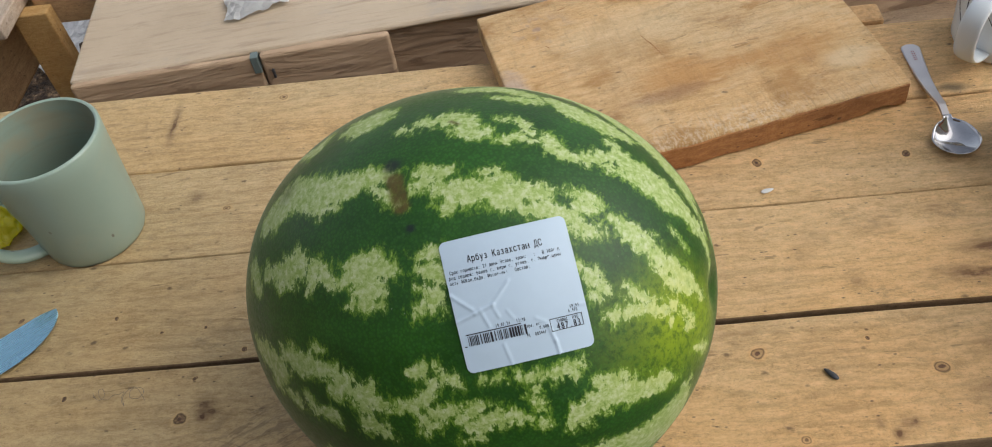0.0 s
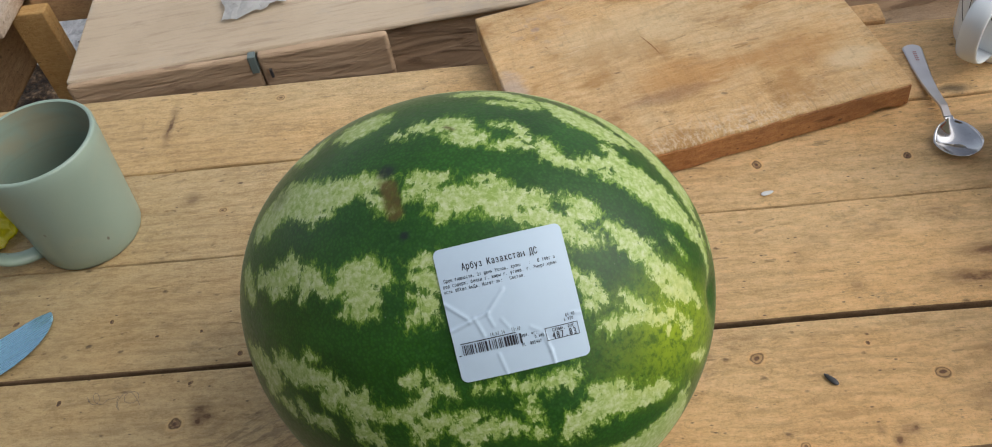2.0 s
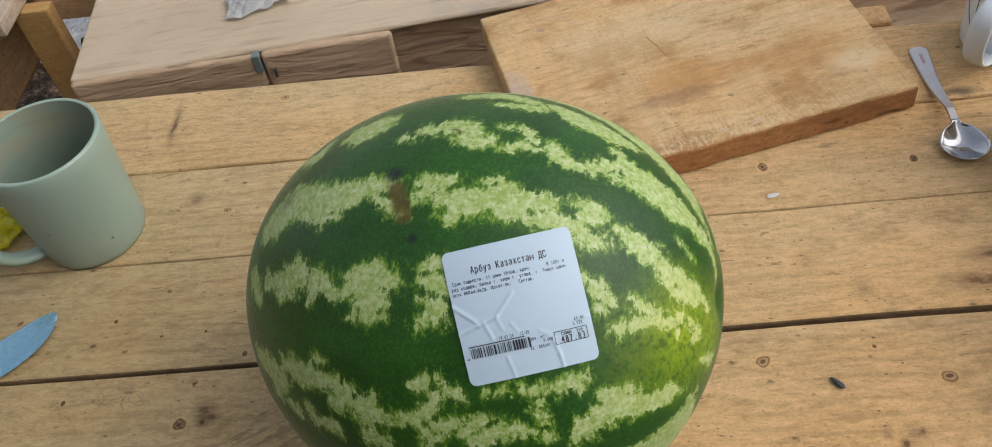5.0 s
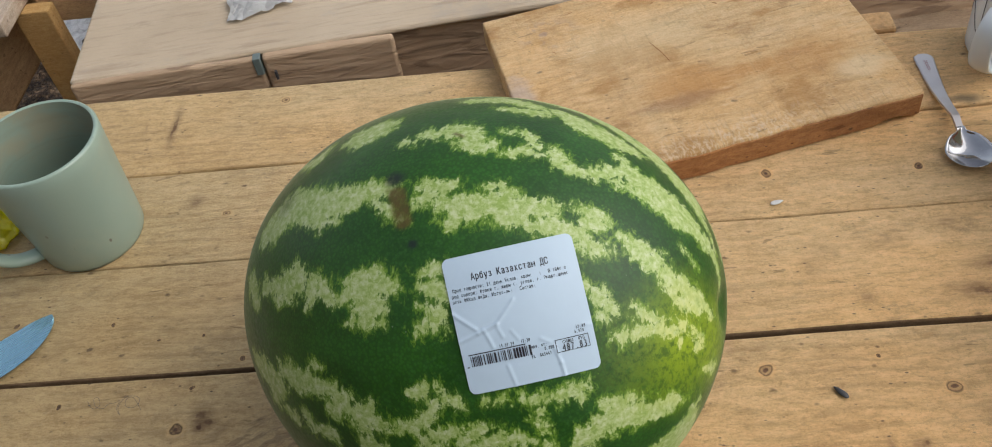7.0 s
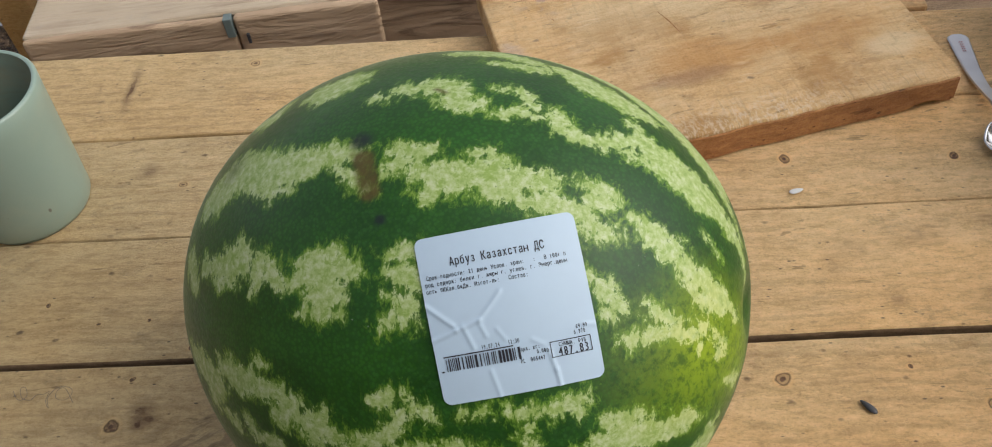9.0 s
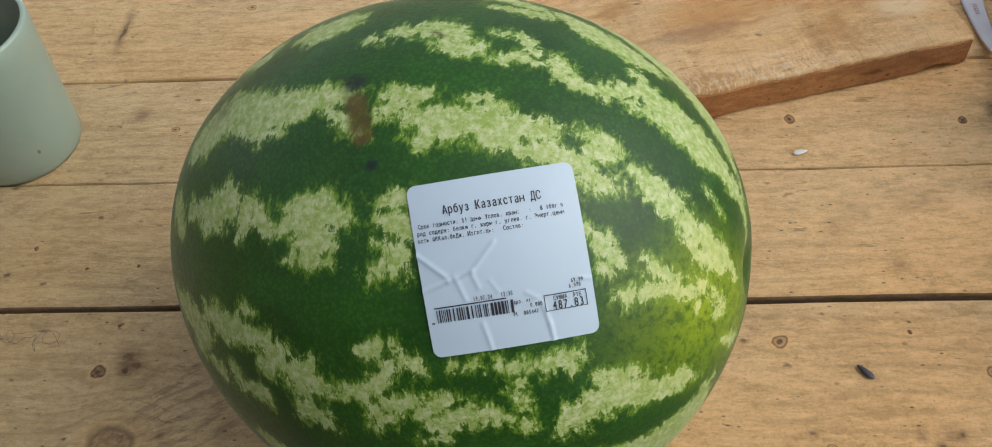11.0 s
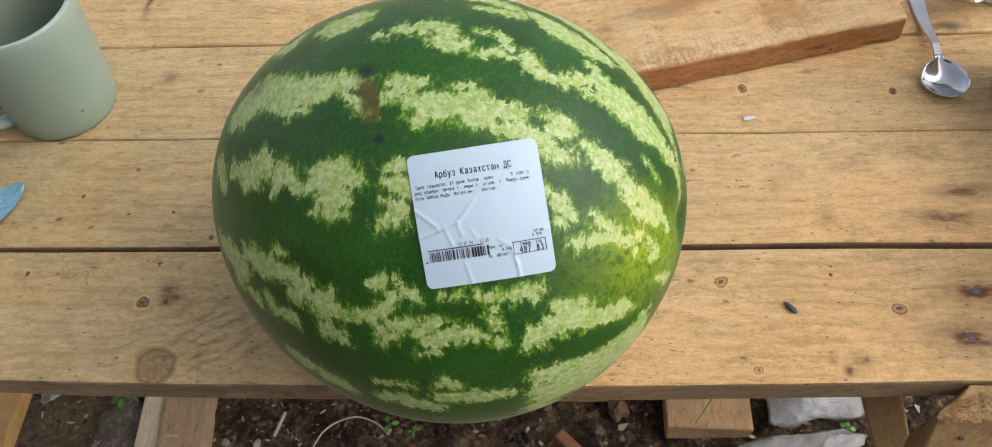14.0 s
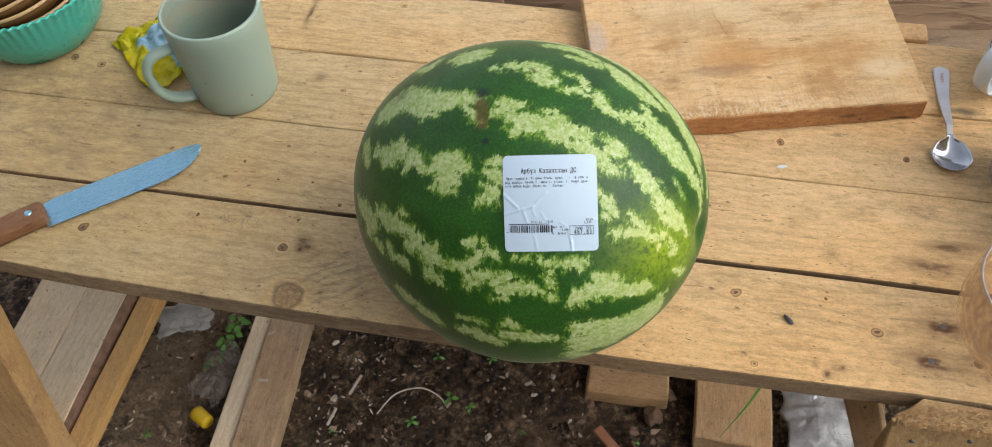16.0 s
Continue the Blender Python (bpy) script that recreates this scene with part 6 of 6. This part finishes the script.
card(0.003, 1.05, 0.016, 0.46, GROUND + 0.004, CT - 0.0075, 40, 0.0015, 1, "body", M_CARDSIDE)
card(0.0, 1.06, 0.006, 0.47, CT - 0.007, CT, 60, 0.0018, 2, "top_flap")
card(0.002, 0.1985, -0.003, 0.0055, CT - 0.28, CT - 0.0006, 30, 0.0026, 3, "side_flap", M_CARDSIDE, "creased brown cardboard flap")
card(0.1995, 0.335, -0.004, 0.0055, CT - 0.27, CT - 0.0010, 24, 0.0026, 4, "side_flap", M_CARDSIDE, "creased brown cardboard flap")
part("tape", box(0.1905, 0.1985, -0.0046, 0.006, CT - 0.021, CT - 0.0005, 0.0008, 2, 3, 0.0012, 2), M_TAPE, carton, "scrap of grey-green tape")
part("print_mark", box(0.209, 0.2115, -0.0080, -0.0050, CT - 0.028, CT - 0.018, 0.0), M_BLACKLINE, carton, "dark printed tick")
tagged(part("crumpled_paper", crumple(0.066, 0.062, 16, 16, 0.005, 9, 0.003, 34, 0.0006, 0.40), M_PAPER, at=pose(-0.166, 0.604, CT + 0.001, 0, 0, 10)), "crumpled dirty white paper on the carton", "paper")

board("old_plank", (0.30, 0.56, -0.16), (1.5, 0.63, -0.16), 0.16, 0.03, M_OLDPLANK, "brown weathered plank stacked behind the table", 21, category="plank")
board("old_plank", (0.30, 0.75, -0.14), (1.5, 0.82, -0.14), 0.18, 0.03, M_OLDPLANK, "brown weathered plank stacked behind the table", 22, category="plank")
board("old_plank", (0.30, 0.96, -0.13), (1.5, 1.03, -0.13), 0.18, 0.03, M_OLDPLANK, "brown weathered plank stacked behind the table", 23, category="plank")
for x in (0.80, 1.40):
    board("stack_bearer", (x, 0.46, GROUND), (x, 1.12, GROUND), 0.07, abs(GROUND) - 0.162, M_DARKPLANK, "dark timber bearer under stacked planks", 24, category="bearer")
block = tagged(part("timber_block", box(-0.045, 0.038, -0.020, 0.006, -0.60, 0.0, 0.003, 2, 4, 0.001, 3), M_ENDGRAIN, at=pose(0.405, 0.435, -0.004, 0, 0, 0)), "upright sawn timber post behind the table", "post")

trestle = thing("board_trestle", "trestle of rough boards behind the table", "trestle")
part("upright", box(-0.518, -0.472, 0.700, 0.722, GROUND + 0.004, -0.079, 0.002, 2, 0), M_YELLOWWOOD, trestle)
part("cross_rail", box(-0.495, -0.180, 0.7225, 0.744, -0.110, -0.060, 0.002, 2, 6, 0.001, 32), M_TANWOOD, trestle, "brown sawn rail")
slope = Vector((-0.707, 0, -0.707)).normalized()
part("brace", box(0, 0.70, -0.040, 0.040, -0.010, 0.010, 0.002, 2, 6, 0.001, 33), M_TANWOOD, trestle, "brown sloping brace",
     at=Matrix.Translation((-0.500, 0.745, -0.078)) @ Matrix((slope, Vector((0, -1, 0)).cross(slope), Vector((0, -1, 0)))).transposed().to_4x4())
part("top_board", box(0, 0.45, -0.05, 0.05, 0, 0.020, 0.002, 2, 6, 0.001, 34), M_GREYWOOD, trestle, "grey weathered board", at=along((-0.553, 0.650, -0.078), (-0.561, 1.10, -0.078)))
tagged(part("plastic_sheet", crumple(0.13, 0.20, 10, 14, 0.02, 12, 0.0, 18), M_FILM, at=pose(-0.95, 1.42, GROUND + 0.01)), "pale plastic sheet lying on the ground", "plastic sheet")

# ---- rubbish on the soil ----
tagged(part("plastic_bag", crumple(0.21, 0.09, 44, 22, 0.018, 3, 0.012, 46, 0.0004, 0.35), M_BAG, at=pose(0.065, 0.090, GROUND + 0.008, 0, 0, 12)), "crumpled clear plastic bag on the soil", "plastic bag")
tagged(part("film_scrap", crumple(0.066, 0.074, 12, 12, 0.006, 5, 0.0, 20, 0.0005, 0.08), M_FILM, at=pose(0.343, 0.140, GROUND + 0.010, 6, 0, 6)), "square scrap of grey plastic film", "film scrap")
tagged(part("white_film", crumple(0.125, 0.115, 26, 26, 0.010, 6, 0.016, 16, 0.0005, 0.16), M_FILM, at=pose(0.474, 0.300, GROUND + 0.012, 0, 0, 8), smooth=True), "crumpled whitish plastic bag on the soil", "plastic bag")
tagged(part("film_strip", crumple(0.150, 0.030, 30, 10, 0.008, 7, 0.004, 15, 0.0005, 0.45), M_FILM, at=pose(0.455, 0.212, GROUND + 0.010, 0, 0, 8), smooth=True), "torn strip of dirty plastic film", "film strip")
tagged(part("white_wrapper", crumple(0.085, 0.065, 16, 14, 0.010, 8, 0.0, 26, 0.0005, 0.35), M_PAPER, at=pose(-0.522, 0.300, GROUND + 0.010, 0, 0, 25)), "crumpled whitish wrapper on the soil", "wrapper")
tagged(part("grey_film", crumple(0.060, 0.10, 14, 20, 0.012, 13, 0.006, 30, 0.0005, 0.45), M_GREYFILM, at=pose(-0.428, 0.215, GROUND + 0.012, 0, 0, -20)), "torn grey film beside the rail", "film scrap")
tagged(part("paper_scrap", crumple(0.040, 0.045, 22, 22, 0.016, 14, 0.010, 75, 0.0005, 0.45, 0.3), M_WHITEPAPER, at=pose(0.250, 0.115, GROUND + 0.010)), "torn white paper scrap on the soil", "paper")
tagged(part("paper_scrap", crumple(0.026, 0.022, 14, 14, 0.010, 15, 0.006, 70, 0.0005, 0.3), M_WHITEPAPER, at=pose(0.362, 0.078, GROUND + 0.010)), "torn white paper scrap on the soil", "paper")


def bottle_cap(x, y, turn):
    bm = lathe([(0.0001, 0.030), (0.009, 0.030), (0.0105, 0.028), (0.0115, 0.003), (0.0115, 0.0), (0.0100, 0.0), (0.0090, 0.027), (0.0001, 0.028)], 28)
    tagged(part("yellow_cap", bm, M_YELLOW, at=pose(x, y, GROUND + 0.018, 82, 0, turn), smooth=True), "bright yellow plastic cap on the soil", "cap")


bottle_cap(-0.436, 0.142, 62)
bottle_cap(0.287, 0.090, 70)
bm = box(-0.029, 0.029, -0.0075, 0.0075, 0, 0.008, 0.0025, 2, 5, 0.002, 41)
tagged(part("wood_splinter", bm, M_TERRACOTTA, at=pose(0.176, 0.205, GROUND + 0.008, 0, 3, -43)), "orange-brown wood splinter on the soil", "splinter")
pts = smooth_line([(0.205, 0.215, GROUND + 0.012), (0.225, 0.188, GROUND + 0.010), (0.255, 0.172, GROUND + 0.012), (0.282, 0.170, GROUND + 0.010)], 8)
tagged(part("twig", tube(pts, 0.0026, 8), M_TWIG, smooth=True), "bent brown twig on the soil", "twig")
pts = smooth_line([(-0.170, 0.192, GROUND + 0.008), (-0.150, 0.225, GROUND + 0.014), (-0.115, 0.240, GROUND + 0.018), (-0.085, 0.234, GROUND + 0.014), (-0.068, 0.220, GROUND + 0.008)], 8)
tagged(part("dry_stalk", tube(pts, 0.0012, 8), M_STRAW, smooth=True), "pale dry stalk bent in an arc", "stalk")
for x, y, l, a in ((-0.215, 0.232, 0.036, 75), (-0.03, 0.145, 0.030, -18), (-0.235, 0.175, 0.03, 80), (0.275, 0.120, 0.025, 60), (-0.36, 0.28, 0.012, 30), (-0.345, 0.20, 0.016, 5)):
    zz_ = GROUND + 0.009 if x > -0.3 else RAIL + 0.006
    tagged(part("wood_chip", box(-l / 2, l / 2, -0.0021, 0.0021, 0, 0.003, 0.0008, 1, 4, 0.0016, 44), M_STRAW, at=pose(x, y, zz_, 0, 0, a)), "pale wood chip lying loose", "wood chip", "loose wood chips")


def sprout(x, y, size, leaves, seed, z=GROUND + 0.004):
    rnd = random.Random(seed)
    ob = thing("seedling", "small green weed seedling growing in the soil", "seedling", "weeds in the soil", at=pose(x, y, z))
    part("stem", tube([(0, 0, 0), (0.001, 0, size * 0.4), (0.002, 0.001, size * 0.8)], size * 0.05 + 0.0004, 6), M_LEAF, ob, smooth=True)
    for k in range(leaves):
        a = 2 * math.pi * k / leaves + rnd.uniform(-0.4, 0.4)
        l, w = size * rnd.uniform(0.70, 1.15), size * rnd.uniform(0.20, 0.30)
        bm = bmesh.new()
        line = []
        for i in range(13):
            t = i / 12
            half = max(0.04 * w, w * math.sin(math.pi * max(0.0, (t - 0.28) / 0.72) ** 0.85)) + 0.0002
            zc = size * 0.75 + l * (0.35 * t - 0.55 * t * t)
            line.append([bm.verts.new((l * t, sd * half, zc + (0.0 if sd == 0 else 0.12 * half))) for sd in (-1, 0, 1)])
        for p, q in zip(line, line[1:]):
            bm.faces.new((p[0], p[1], q[1], q[0])), bm.faces.new((p[1], p[2], q[2], q[1]))
        part("leaf", bm, M_LEAF, ob, at=Matrix.Rotation(a, 4, "Z"), smooth=True)
    return ob


for i, (x, y, size, n_) in enumerate(((-0.068, 0.232, 0.014, 3), (-0.115, 0.188, 0.010, 4), (-0.035, 0.225, 0.009, 4), (-0.10, 0.300, 0.010, 3), (-0.23, 0.155, 0.006, 3), (0.210, 0.212, 0.008, 4),
                                       (-0.432, 0.300, 0.022, 5), (-0.430, 0.282, 0.020, 4), (-0.437, 0.266, 0.020, 5), (-0.434, 0.240, 0.016, 4), (-0.452, 0.225, 0.012, 4), (0.52, 0.235, 0.012, 5),
                                       (0.425, 0.19, 0.010, 5), (0.565, 0.16, 0.018, 5), (-0.50, 0.10, 0.008, 4), (0.30, 0.19, 0.008, 4), (0.05, 0.20, 0.006, 3), (-0.02, 0.31, 0.009, 4))):
    sprout(x, y, size, n_, i)


def grass_blade(points, w):
    pts = smooth_line(points, 6)
    radii = [max(0.0004, w * math.sin(math.pi * min(0.97, 0.12 + 0.86 * k / (len(pts) - 1)))) for k in range(len(pts))]
    tagged(part("grass_blade", tube(pts, radii, 6, 0.15), M_LEAF, smooth=True), "single long green grass blade", "grass")


grass_blade(((0.386, 0.340, GROUND + 0.01), (0.375, 0.300, GROUND + 0.07), (0.355, 0.262, GROUND + 0.075), (0.325, 0.225, GROUND + 0.045)), 0.0018)
grass_blade(((0.42, 0.335, GROUND + 0.005), (0.416, 0.325, GROUND + 0.05), (0.41, 0.322, GROUND + 0.09)), 0.005)


# ---- unseen board walls, added to block light from the south and west ----
def fence(name, a, b, low, high, label):
    """A close-boarded wall from a to b, unseen and added to block light, its boards side by side."""
    ob = thing(name, label, "fence", kind="structure")
    a, b = Vector(a), Vector(b)
    n_ = max(2, int((b - a).length / 0.15))
    d = (b - a) / n_
    turn = math.degrees(math.atan2(d.y, d.x))
    bm = box(0, d.length - 0.004, -0.011, 0.011, low, high, 0.002, 1)
    me_ = None
    for k in range(n_):
        p = a + d * k
        at_ = pose(p.x, p.y, 0, 0, 0, turn)
        if me_ is None:
            first_ = part("fence_board", bm, M_DARKPLANK, ob, at=at_)
            me_ = first_.data
        else:
            other = new("fence_board", me_)
            other.parent = ob
            other.matrix_basis = at_
    return ob


fence("shade_wall_south", (-2.4, -1.5), (0.9, -1.5), GROUND, 1.65, "unseen dark close-boarded wall added to block light")
fence("shade_wall_west", (-2.4, 0.4), (-2.4, -1.5), GROUND, 1.12, "unseen dark close-boarded wall added to block light")
